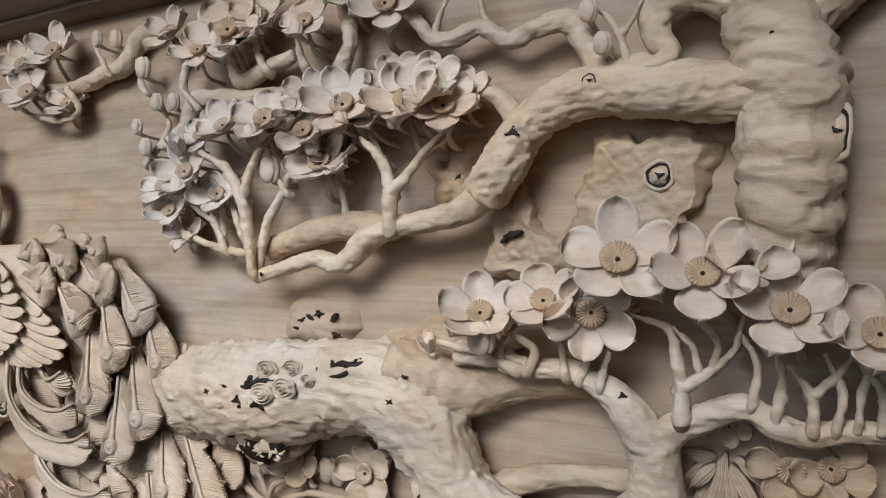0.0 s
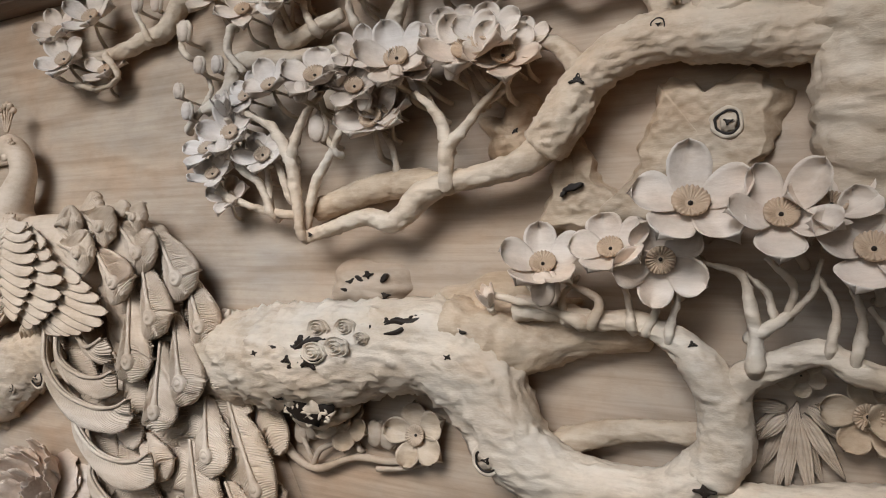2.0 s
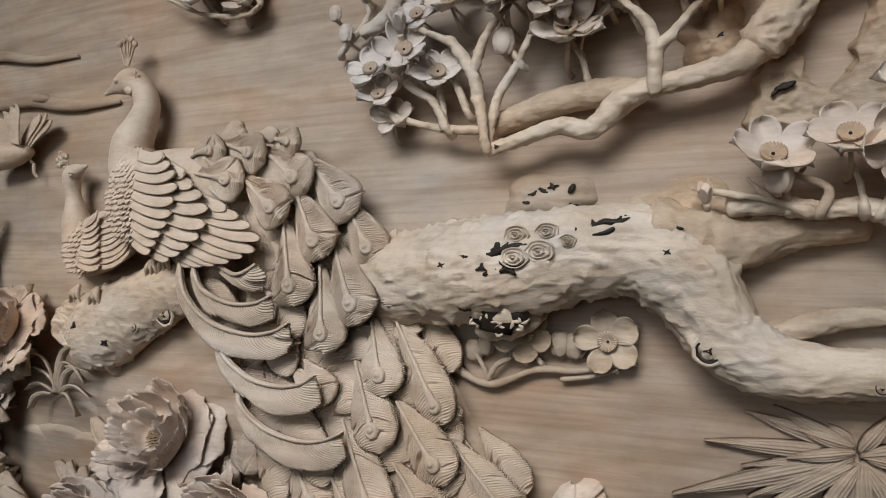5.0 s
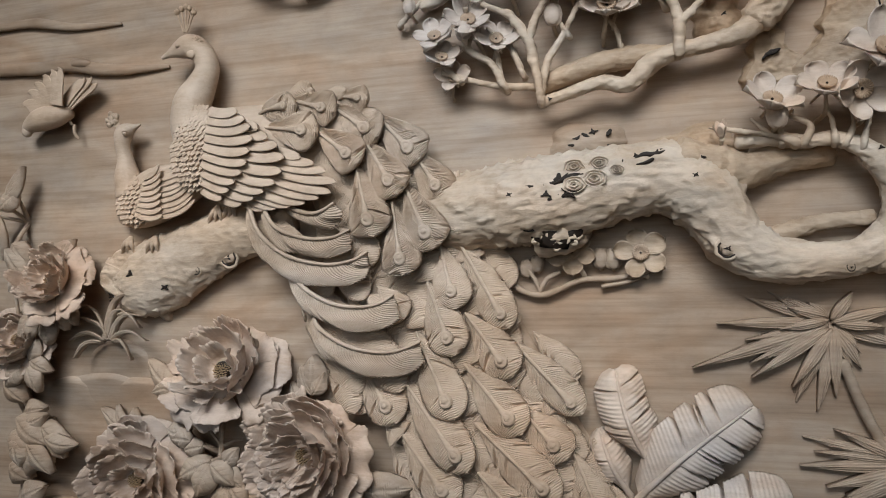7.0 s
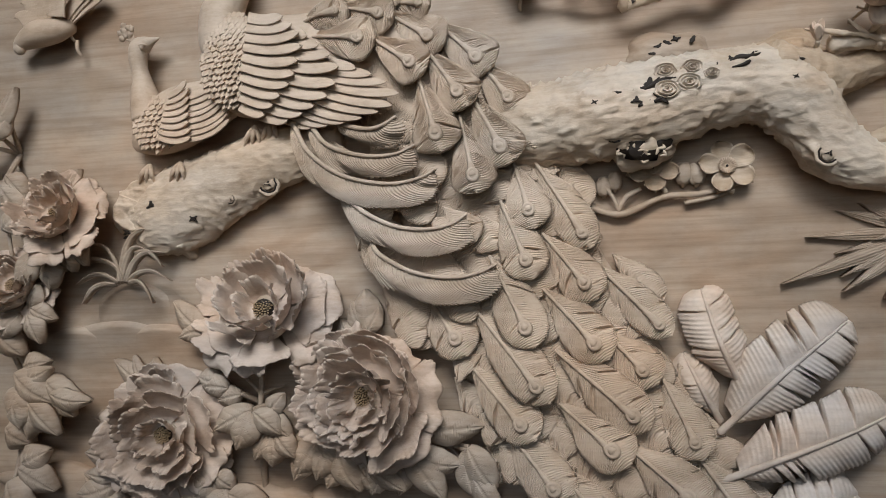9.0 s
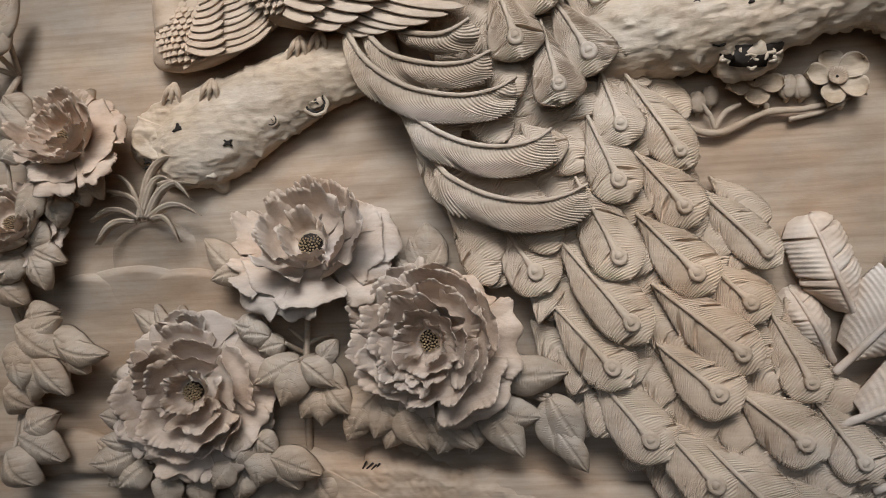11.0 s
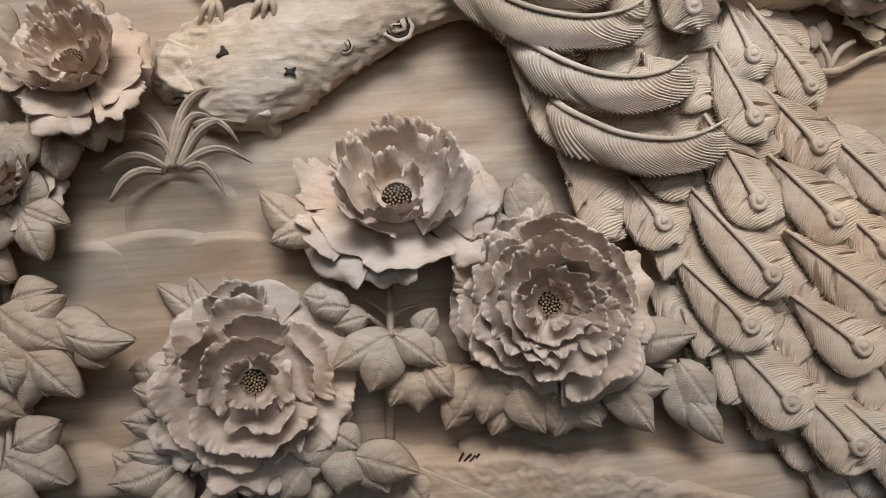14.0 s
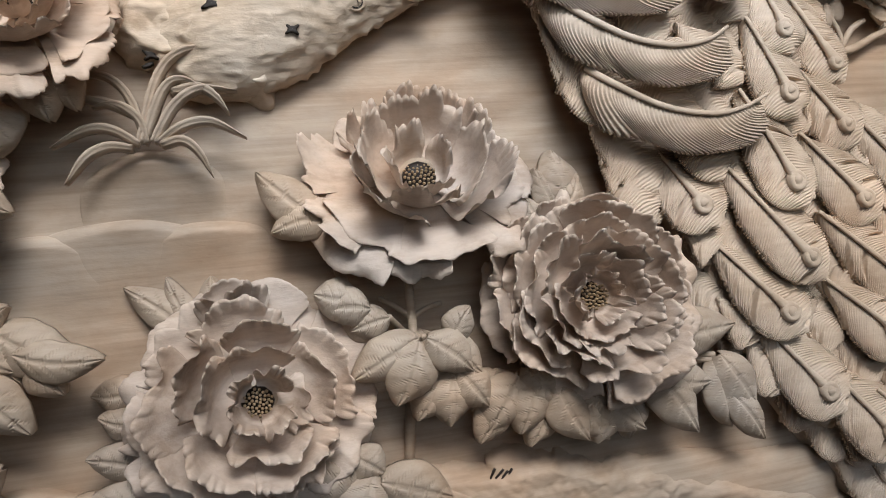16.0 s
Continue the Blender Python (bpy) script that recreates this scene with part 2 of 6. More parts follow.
structure("wall_north", box(-6, 4, 0.5, 0.7, 0, 3.05), PLASTER, "unseen plain dark grey plaster wall", "wall")
structure("wall_west", box(-6.2, -6, -4.6, 0.7, 0, 3.05), PLASTER, "unseen plain dark grey plaster wall", "wall")
structure("wall_east", box(4, 4.2, -4.6, 0.7, 0, 3.05), PLASTER, "unseen plain dark grey plaster wall", "wall")
for nm, b in (("wall_south_low", (-6, 4, -4.8, -4.6, 0, 1.0)), ("wall_south_high", (-6, 4, -4.8, -4.6, 2.8, 3.05)), ("wall_south_left", (-6, -2.8, -4.8, -4.6, 1.0, 2.8)), ("wall_south_right", (0.8, 4, -4.8, -4.6, 1.0, 2.8))):
    structure(nm, box(*b), PLASTER, "unseen dark grey plaster wall round an opening for the fill lamp", "wall")
for nm, b in (("ceiling_front", (-6, 4, -4.8, -2.9, 3.05, 3.2)), ("ceiling_back", (-6, 4, -1.8, 0.7, 3.05, 3.2)), ("ceiling_left", (-6, -2.5, -2.9, -1.8, 3.05, 3.2)), ("ceiling_right", (0.5, 4, -2.9, -1.8, 3.05, 3.2))):
    structure(nm, box(*b), PLASTER, "unseen dark grey ceiling round an opening for the key lamp", "ceiling")
for x in (-3.2, 1.2):
    structure("trim_post", box(x - 0.1, x + 0.1, 0.0, 0.12, 0.0, 2.3), SHADED_MOULD, "dark timber post holding the board", "frame")

# ---- plum tree ----
tree = thing("plum_tree", *(-0.623, 1.331), 0.0, "carved plum tree trunk with knotted limbs in bare pale timber", "tree carving")


BOUGHS = []


def limb(name, points, **kw):
    s = Shape()
    BOUGHS.append((points, kw.get("flat", 1.0)))
    big = max(q[3] for q in points)
    kw.setdefault("flakes", 0.0052 if big > 0.035 else 0.0035)
    kw["step"], kw["seg"] = max(0.0035, big * 0.09), int(kw["seg"] * 2.2)
    material = kw.pop("material", BARK)
    tube(s, points, **kw)
    return part(name, s, material, tree)


limb("trunk", [(-1.035, 1.284, 0.0, 0.0713), (-0.935, 1.293, 0.02, 0.0793), (-0.818, 1.306, 0.042, 0.0797), (-0.713, 1.318, 0.05, 0.0791), (-0.623, 1.335, 0.05, 0.0677), (-0.539, 1.339, 0.05, 0.0667), (-0.482, 1.311, 0.052, 0.0655), (-0.444, 1.257, 0.052, 0.056), (-0.412, 1.21, 0.054, 0.0505), (-0.351, 1.181, 0.055, 0.0403), (-0.273, 1.177, 0.055, 0.0317), (-0.214, 1.185, 0.055, 0.0307), (-0.171, 1.217, 0.055, 0.0312)], seg=44, bumps=0.06, knobs=0.22, flat=0.85)
limb("perch_limb", [(-1.337, 1.3, 0.022, 0.0572), (-1.445, 1.277, 0.026, 0.0625), (-1.542, 1.237, 0.024, 0.0708), (-1.644, 1.191, 0.020, 0.0833), (-1.719, 1.165, 0.014, 0.082), (-1.775, 1.160, 0.004, 0.062)], seg=36, bumps=0.06, knobs=0.22, flat=0.60, flakes=0.0035)
limb("limb", [(-0.171, 1.211, 0.055, 0.0312), (-0.153, 1.252, 0.055, 0.0309), (-0.157, 1.303, 0.055, 0.0297), (-0.182, 1.344, 0.058, 0.0222), (-0.21, 1.372, 0.06, 0.0159), (-0.258, 1.391, 0.06, 0.0122), (-0.306, 1.39, 0.06, 0.0112), (-0.357, 1.399, 0.058, 0.0129), (-0.413, 1.401, 0.05, 0.0164)], seg=24, bumps=0.10, knobs=0.1)
limb("limb", [(-0.202, 1.182, 0.05, 0.0266), (-0.147, 1.18, 0.05, 0.029), (-0.09, 1.183, 0.05, 0.0262), (-0.037, 1.197, 0.05, 0.0241), (0.018, 1.206, 0.05, 0.0233), (0.073, 1.225, 0.05, 0.0225)], seg=24, bumps=0.12, knobs=0.2)
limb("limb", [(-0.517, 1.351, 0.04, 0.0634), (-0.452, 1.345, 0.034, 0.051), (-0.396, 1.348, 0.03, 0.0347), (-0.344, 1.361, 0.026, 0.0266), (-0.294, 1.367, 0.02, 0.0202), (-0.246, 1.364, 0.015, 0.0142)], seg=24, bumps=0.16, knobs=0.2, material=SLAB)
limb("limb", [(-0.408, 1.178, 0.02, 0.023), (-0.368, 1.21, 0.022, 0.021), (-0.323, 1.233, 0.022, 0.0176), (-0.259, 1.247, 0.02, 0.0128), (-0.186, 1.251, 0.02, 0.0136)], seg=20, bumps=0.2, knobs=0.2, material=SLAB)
limb("limb", [(-0.159, 1.281, 0.055, 0.0229), (-0.136, 1.328, 0.058, 0.0185), (-0.095, 1.351, 0.06, 0.0155), (-0.054, 1.366, 0.06, 0.0138), (-0.023, 1.349, 0.06, 0.0148), (0.007, 1.343, 0.06, 0.0121), (0.044, 1.351, 0.06, 0.0107), (0.079, 1.355, 0.06, 0.0104), (0.139, 1.376, 0.06, 0.0089)], seg=20, bumps=0.1, knobs=0.1)
limb("upper_trunk", [(-0.01, 1.517, 0.02, 0.0352), (-0.011, 1.568, 0.035, 0.0441), (-0.012, 1.618, 0.045, 0.0473), (-0.01, 1.673, 0.048, 0.0495), (-0.012, 1.722, 0.05, 0.0519), (-0.023, 1.773, 0.05, 0.0448), (-0.04, 1.826, 0.05, 0.0389), (-0.054, 1.885, 0.05, 0.0354)], seg=36, bumps=0.10, ribs=0.16, flat=0.9)
limb("limb", [(-0.015, 1.761, 0.045, 0.0342), (0.007, 1.796, 0.04, 0.0296), (0.034, 1.824, 0.035, 0.0281), (0.076, 1.854, 0.03, 0.0263)], seg=24, bumps=0.1)
limb("limb", [(-0.015, 1.713, 0.05, 0.0409), (-0.06, 1.718, 0.052, 0.033), (-0.108, 1.725, 0.055, 0.0325), (-0.165, 1.733, 0.055, 0.0336), (-0.219, 1.737, 0.055, 0.0305), (-0.272, 1.724, 0.058, 0.0284), (-0.317, 1.692, 0.06, 0.0262), (-0.345, 1.65, 0.06, 0.0295), (-0.375, 1.615, 0.055, 0.0301)], seg=30, bumps=0.10, knobs=0.12)
limb("limb", [(-0.363, 1.626, 0.055, 0.0254), (-0.402, 1.595, 0.06, 0.0182), (-0.454, 1.581, 0.06, 0.0148), (-0.509, 1.574, 0.06, 0.0144), (-0.557, 1.556, 0.06, 0.018), (-0.602, 1.52, 0.06, 0.0142), (-0.649, 1.528, 0.06, 0.0119), (-0.715, 1.512, 0.06, 0.0105), (-0.77, 1.498, 0.06, 0.0081)], seg=18, bumps=0.12, knobs=0.2)
limb("limb", [(-0.518, 1.574, 0.045, 0.0147), (-0.597, 1.579, 0.03, 0.0205), (-0.675, 1.568, 0.026, 0.0195), (-0.767, 1.543, 0.026, 0.0185)], seg=16, bumps=0.12, material=SLAB)
limb("limb", [(-0.185, 1.75, 0.055, 0.0177), (-0.17, 1.758, 0.065, 0.0147), (-0.146, 1.754, 0.07, 0.0131), (-0.134, 1.769, 0.07, 0.0117), (-0.151, 1.795, 0.06, 0.0172), (-0.146, 1.829, 0.055, 0.0213), (-0.108, 1.842, 0.055, 0.0234), (-0.06, 1.82, 0.05, 0.0267), (-0.032, 1.774, 0.05, 0.0281)], seg=20, bumps=0.1)
limb("limb", [(-0.214, 1.751, 0.05, 0.0181), (-0.231, 1.795, 0.05, 0.0182), (-0.26, 1.829, 0.05, 0.0142), (-0.305, 1.826, 0.05, 0.0117), (-0.34, 1.816, 0.05, 0.0111), (-0.381, 1.84, 0.05, 0.0106), (-0.423, 1.829, 0.05, 0.0108), (-0.455, 1.835, 0.05, 0.0086), (-0.476, 1.86, 0.05, 0.0079), (-0.516, 1.892, 0.045, 0.0081)], seg=16, bumps=0.12)
limb("limb", [(-0.318, 1.7, 0.058, 0.0175), (-0.354, 1.744, 0.055, 0.0097), (-0.389, 1.752, 0.05, 0.0084), (-0.435, 1.739, 0.045, 0.007)], seg=14, bumps=0.1)
limb("limb", [(-1.035, 1.944, 0.02, 0.0185), (-1.078, 1.929, 0.022, 0.0167), (-1.123, 1.882, 0.024, 0.0159), (-1.171, 1.877, 0.024, 0.0161), (-1.229, 1.86, 0.03, 0.0131), (-1.298, 1.859, 0.03, 0.0101), (-1.389, 1.872, 0.03, 0.0081)], seg=14, bumps=0.15)
limb("limb", [(-0.626, 1.949, 0.03, 0.0138), (-0.599, 1.865, 0.04, 0.0102), (-0.611, 1.824, 0.04, 0.0119), (-0.63, 1.797, 0.04, 0.0129), (-0.711, 1.789, 0.035, 0.0125), (-0.81, 1.791, 0.03, 0.014), (-0.927, 1.798, 0.03, 0.0157), (-0.954, 1.751, 0.03, 0.0139), (-1.011, 1.725, 0.03, 0.0101)], seg=14, bumps=0.12)
limb("limb", [(-0.715, 1.849, 0.03, 0.009), (-0.769, 1.832, 0.035, 0.0119), (-0.818, 1.819, 0.035, 0.0131), (-0.837, 1.853, 0.04, 0.0084), (-0.851, 1.877, 0.045, 0.0066)], seg=12, bumps=0.12)

TWIGS = (
    [(-0.509, 1.575, 0.075, 0.0126), (-0.509, 1.63, 0.075, 0.0134), (-0.522, 1.666, 0.075, 0.0111), (-0.546, 1.69, 0.075, 0.0072)],
    [(-0.507, 1.618, 0.075, 0.011), (-0.474, 1.652, 0.075, 0.0093), (-0.454, 1.674, 0.075, 0.0077), (-0.432, 1.695, 0.075, 0.0046)],
    [(-0.764, 1.506, 0.072, 0.0107), (-0.773, 1.561, 0.072, 0.0134), (-0.786, 1.62, 0.072, 0.0152), (-0.82, 1.671, 0.072, 0.0109), (-0.859, 1.693, 0.072, 0.0074)],
    [(-0.784, 1.624, 0.072, 0.0116), (-0.772, 1.658, 0.072, 0.0107), (-0.754, 1.689, 0.072, 0.008), (-0.725, 1.718, 0.072, 0.0052)],
    [(-0.765, 1.516, 0.055, 0.009), (-0.753, 1.575, 0.055, 0.0108), (-0.718, 1.632, 0.055, 0.0088), (-0.695, 1.674, 0.055, 0.007)],
    [(-0.788, 1.534, 0.05, 0.0082), (-0.856, 1.543, 0.05, 0.0085), (-0.907, 1.558, 0.05, 0.0086), (-0.948, 1.573, 0.05, 0.0068)],
    [(-0.838, 1.539, 0.055, 0.0084), (-0.863, 1.586, 0.055, 0.0084), (-0.908, 1.62, 0.055, 0.0086), (-0.901, 1.648, 0.055, 0.0057)],
    [(-0.843, 1.543, 0.05, 0.0065), (-0.849, 1.59, 0.05, 0.0066), (-0.855, 1.628, 0.05, 0.0056)],
    [(-0.609, 1.582, 0.035, 0.0086), (-0.619, 1.629, 0.035, 0.0069), (-0.635, 1.656, 0.035, 0.0052)],
    [(-0.53, 1.665, 0.055, 0.0081), (-0.554, 1.707, 0.055, 0.0066), (-0.569, 1.729, 0.055, 0.0041)],
    [(-0.336, 1.817, 0.05, 0.0067), (-0.372, 1.848, 0.05, 0.0068), (-0.381, 1.876, 0.05, 0.0061), (-0.389, 1.908, 0.05, 0.0061)],
    [(-1.258, 1.85, 0.045, 0.0077), (-1.225, 1.808, 0.045, 0.0076), (-1.276, 1.791, 0.045, 0.0066), (-1.366, 1.81, 0.045, 0.0068), (-1.441, 1.846, 0.045, 0.0058)],
    [(-1.142, 1.869, 0.045, 0.0063), (-1.158, 1.897, 0.045, 0.0053), (-1.174, 1.92, 0.045, 0.0053)],
    [(-0.181, 1.763, 0.072, 0.0067), (-0.191, 1.798, 0.072, 0.006), (-0.205, 1.82, 0.072, 0.0047), (-0.222, 1.839, 0.072, 0.0034)],
    [(-0.189, 1.796, 0.072, 0.0053), (-0.175, 1.812, 0.072, 0.004), (-0.165, 1.83, 0.072, 0.0033)],
    [(-1.054, 1.826, 0.03, 0.0062), (-1.069, 1.843, 0.03, 0.0062), (-1.076, 1.875, 0.03, 0.0052)],
    [(-1.056, 1.698, 0.03, 0.0072), (-1.019, 1.731, 0.03, 0.0071), (-0.997, 1.76, 0.03, 0.006), (-1.011, 1.791, 0.03, 0.0051)],
)
TWIGS2 = (
    [(-0.121, 1.347, 0.075, 0.0116), (-0.12, 1.383, 0.075, 0.0103), (-0.127, 1.427, 0.075, 0.009), (-0.136, 1.452, 0.075, 0.0071), (-0.165, 1.461, 0.075, 0.0046)],
    [(-0.12, 1.383, 0.075, 0.009), (-0.088, 1.408, 0.075, 0.0069), (-0.066, 1.43, 0.075, 0.0056), (-0.058, 1.457, 0.075, 0.0043)],
    [(-0.087, 1.41, 0.075, 0.0057), (-0.082, 1.44, 0.075, 0.0057), (-0.101, 1.461, 0.075, 0.0038)],
    [(-0.024, 1.361, 0.072, 0.0073), (-0.017, 1.404, 0.072, 0.0073), (-0.028, 1.44, 0.072, 0.0043)],
    [(0.011, 1.35, 0.072, 0.0083), (0.011, 1.385, 0.072, 0.0077), (-0.004, 1.408, 0.072, 0.0048)],
    [(0.011, 1.388, 0.072, 0.0065), (0.032, 1.409, 0.072, 0.0059), (0.045, 1.427, 0.072, 0.0041)],
    [(0.052, 1.358, 0.072, 0.0058), (0.057, 1.399, 0.072, 0.0052), (0.065, 1.423, 0.072, 0.0034)],
    [(-0.305, 1.388, 0.075, 0.0071), (-0.297, 1.416, 0.075, 0.0064), (-0.331, 1.435, 0.075, 0.0043), (-0.363, 1.448, 0.075, 0.0037)],
    [(-0.257, 1.385, 0.075, 0.0069), (-0.261, 1.418, 0.075, 0.0056), (-0.268, 1.439, 0.075, 0.0042)],
    [(-0.214, 1.374, 0.075, 0.0068), (-0.207, 1.408, 0.075, 0.0061), (-0.198, 1.443, 0.075, 0.004)],
    [(-0.324, 1.389, 0.075, 0.0101), (-0.363, 1.404, 0.075, 0.0059), (-0.412, 1.414, 0.075, 0.0053), (-0.447, 1.421, 0.075, 0.0038)],
    [(-0.363, 1.404, 0.075, 0.0051), (-0.383, 1.425, 0.075, 0.0037)],
    [(-0.048, 1.369, 0.072, 0.0074), (-0.041, 1.414, 0.072, 0.0061), (-0.054, 1.441, 0.072, 0.0043)],
    [(0.033, 1.352, 0.072, 0.0059), (0.039, 1.391, 0.072, 0.0058), (0.028, 1.42, 0.072, 0.0041)],
    [(0.073, 1.357, 0.072, 0.0069), (0.074, 1.395, 0.072, 0.0057), (0.058, 1.419, 0.072, 0.004)],
    [(-0.1, 1.4, 0.072, 0.0057), (-0.109, 1.431, 0.072, 0.0058), (-0.124, 1.446, 0.072, 0.0039)],
    [(-0.341, 1.39, 0.072, 0.0073), (-0.344, 1.419, 0.072, 0.0058), (-0.329, 1.438, 0.072, 0.0036)],
    [(-0.24, 1.381, 0.072, 0.0069), (-0.228, 1.41, 0.072, 0.0055), (-0.229, 1.433, 0.072, 0.0041)],
)
def twig(pts):
    """A forked shoot: flared where it leaves the limb, thin and lumpy towards the flower."""
    p = [Vector(q) for q in pts]
    foot = p[0] + (p[0] - p[1]) * 0.15
    end = p[-1] + (p[-1] - p[-2]) * 0.45
    rows = [(foot.x, foot.y, foot.z - 0.014, p[0].w * 0.8)]
    rows += [(*q.xyz, q.w * (0.76 - 0.20 * i / (len(p) - 1))) for i, q in enumerate(p)]
    rows.append((*end.xyz, p[-1].w * 0.5))
    s = Shape()
    tube(s, rows, seg=14, bumps=0.34, knobs=0.6, step=0.0035, flakes=0.0026)
    part("twig", s, BARK, tree)


for pts in TWIGS + TWIGS2:
    twig(pts)


def mound(name, x, z, rx, rz, h, parent, material, lump=0.25, power=0.5, seed=1.0):
    """A low swelling left standing on the board."""
    s = Shape()
    n, m = 44, 120

    def at(u, v):
        a = math.pi * v
        k = 1 + lump * noise.noise(Vector((math.cos(a) * 1.6, math.sin(a) * 1.6, seed)))
        p = Vector((x + rx * k * u * math.cos(a), z + rz * k * u * math.sin(a), 0))
        hh = h * ((1 - u ** 3.5) ** power if power < 0.7 else (1 - u * u) ** power) * (1 + 0.12 * noise.noise(p * 24)) + (0.10 * h * noise.noise(p * 60) + 0.08 * h * noise.noise(p * 130)) * (1 - u) * (material is SLAB)
        return p.x, p.y, max(-0.004, hh if u < 1 else -0.004) if power < 0.7 else hh * (0.995 if u < 1 else 0) - 0.0006
    s.grid([[at(i / n, 2 * j / m - 1) for j in range(m)] for i in range(n + 1)], closed_v=True)
    return part(name, s, material, parent)


def plateau(name, middle, outline, h, material, seed, parent=tree):
    """A hewn slab left standing on the board, with a ragged stepped rim."""
    s = Shape()
    rim = spline([(*q, 0, 0) for q in outline + outline[:1]], 0.004)[:, :2]
    m = Vector(middle)
    n = 46
    rows = []
    for i in range(n + 1):
        u = i / n
        row = []
        for x, z in rim:
            q = m.lerp(Vector((x, z)), u)
            p = Vector((q.x, q.y, seed))
            q += (q - m).normalized() * (u ** 3 * (0.020 * noise.noise(p * 24) + 0.011 * noise.noise(p * 70)))
            lift = h * min(1.0, (1 - u) * 4.5) ** 0.8 * (0.85 + 0.25 * noise.noise(p * 9)) + (0.0035 * noise.noise(p * 45) + 0.0022 * noise.noise(p * 110)) * min(1, (1 - u) * 8)
            row.append((q.x, q.y, lift - (0.004 if i == n else 0)))
        rows.append(row)
    s.grid(rows, closed_v=True)
    return part(name, s, material, parent)


plateau("bark_slab", (-0.186, 1.621), [(-0.236, 1.689), (-0.159, 1.692), (-0.086, 1.679), (-0.092, 1.630), (-0.108, 1.573), (-0.132, 1.522), (-0.200, 1.486), (-0.286, 1.498), (-0.333, 1.512), (-0.289, 1.558), (-0.266, 1.608), (-0.258, 1.642)], 0.034, SLAB, 1.0)
plateau("bark_slab", (-0.341, 1.558), [(-0.349, 1.631), (-0.317, 1.611), (-0.313, 1.577), (-0.274, 1.543), (-0.286, 1.498), (-0.354, 1.498), (-0.394, 1.511), (-0.382, 1.551), (-0.380, 1.590)], 0.026, SLAB, 4.0)
mound("bark_slab", -0.434, 1.638, 0.055, 0.047, 0.034, tree, SLAB, 0.5, 0.75, -3)
plateau("limb_root", (-1.726, 1.184), [(-1.826, 1.228), (-1.731, 1.264), (-1.603, 1.271), (-1.543, 1.222), (-1.598, 1.157), (-1.637, 1.107), (-1.664, 1.076), (-1.738, 1.102), (-1.805, 1.133), (-1.838, 1.180)], 0.055, BARK, 7.0)
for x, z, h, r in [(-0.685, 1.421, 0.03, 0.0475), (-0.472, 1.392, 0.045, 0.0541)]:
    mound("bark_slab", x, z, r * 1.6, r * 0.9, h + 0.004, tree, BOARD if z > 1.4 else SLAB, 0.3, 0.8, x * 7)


def skin(px, pz):
    """Height of the highest limb over a place, or of the slabs on the board."""
    best = 0.028
    for points, flat in BOUGHS:
        rows = spline(points, 0.006)
        d = np.hypot(rows[:, 0] - px, rows[:, 1] - pz)
        i = int(np.argmin(d))
        if d[i] < rows[i, 3]:
            best = max(best, rows[i, 2] + flat * math.sqrt(rows[i, 3] ** 2 - d[i] ** 2))
    return best


def knot(x, z, r, tall=1.0):
    """A healed knot: raised lip, a near-black ring painting the cleft's shade, and a lump inside."""
    h = skin(x, z)
    for nm, rr, th, lift, mat in (("knot_lip", 1.05, 0.2, -0.001, BARK), ("cleft_shade", 0.84, 0.09, 0.0015, HOLE_SHADE_AND_MARK)):
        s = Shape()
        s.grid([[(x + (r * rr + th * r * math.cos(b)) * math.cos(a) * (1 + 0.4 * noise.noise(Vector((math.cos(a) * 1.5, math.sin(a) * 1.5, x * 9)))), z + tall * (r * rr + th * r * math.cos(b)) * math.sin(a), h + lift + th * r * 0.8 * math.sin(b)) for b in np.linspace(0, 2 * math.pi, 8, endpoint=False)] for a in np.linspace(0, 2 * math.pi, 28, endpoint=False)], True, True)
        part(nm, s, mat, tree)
    s = Shape()
    s.ball(x, z, h - 0.001, r * 0.7, r * 0.7 * tall, r * 0.3, 8, 14, 0.6, x)
    hole_shade(x, z, r * 0.36, 3, x * 7, 0.27 * r)
    part("knot_core", s, BARK, tree)


def hole_shade(x, z, r, lobes, seed, lift=0.0018):
    """A near-black plate with several ragged lobes: a small hole's shade put into colour."""
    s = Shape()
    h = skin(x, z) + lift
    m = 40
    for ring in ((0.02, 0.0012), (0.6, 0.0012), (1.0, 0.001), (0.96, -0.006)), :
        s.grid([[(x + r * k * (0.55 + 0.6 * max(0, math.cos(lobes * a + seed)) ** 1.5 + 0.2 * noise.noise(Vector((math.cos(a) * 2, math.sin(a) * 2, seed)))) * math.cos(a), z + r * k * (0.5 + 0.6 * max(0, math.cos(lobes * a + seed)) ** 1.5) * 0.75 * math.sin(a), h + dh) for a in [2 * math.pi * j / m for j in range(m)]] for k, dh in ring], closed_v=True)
    part("hole_shade_plate", s, HOLE_SHADE_AND_MARK, tree)


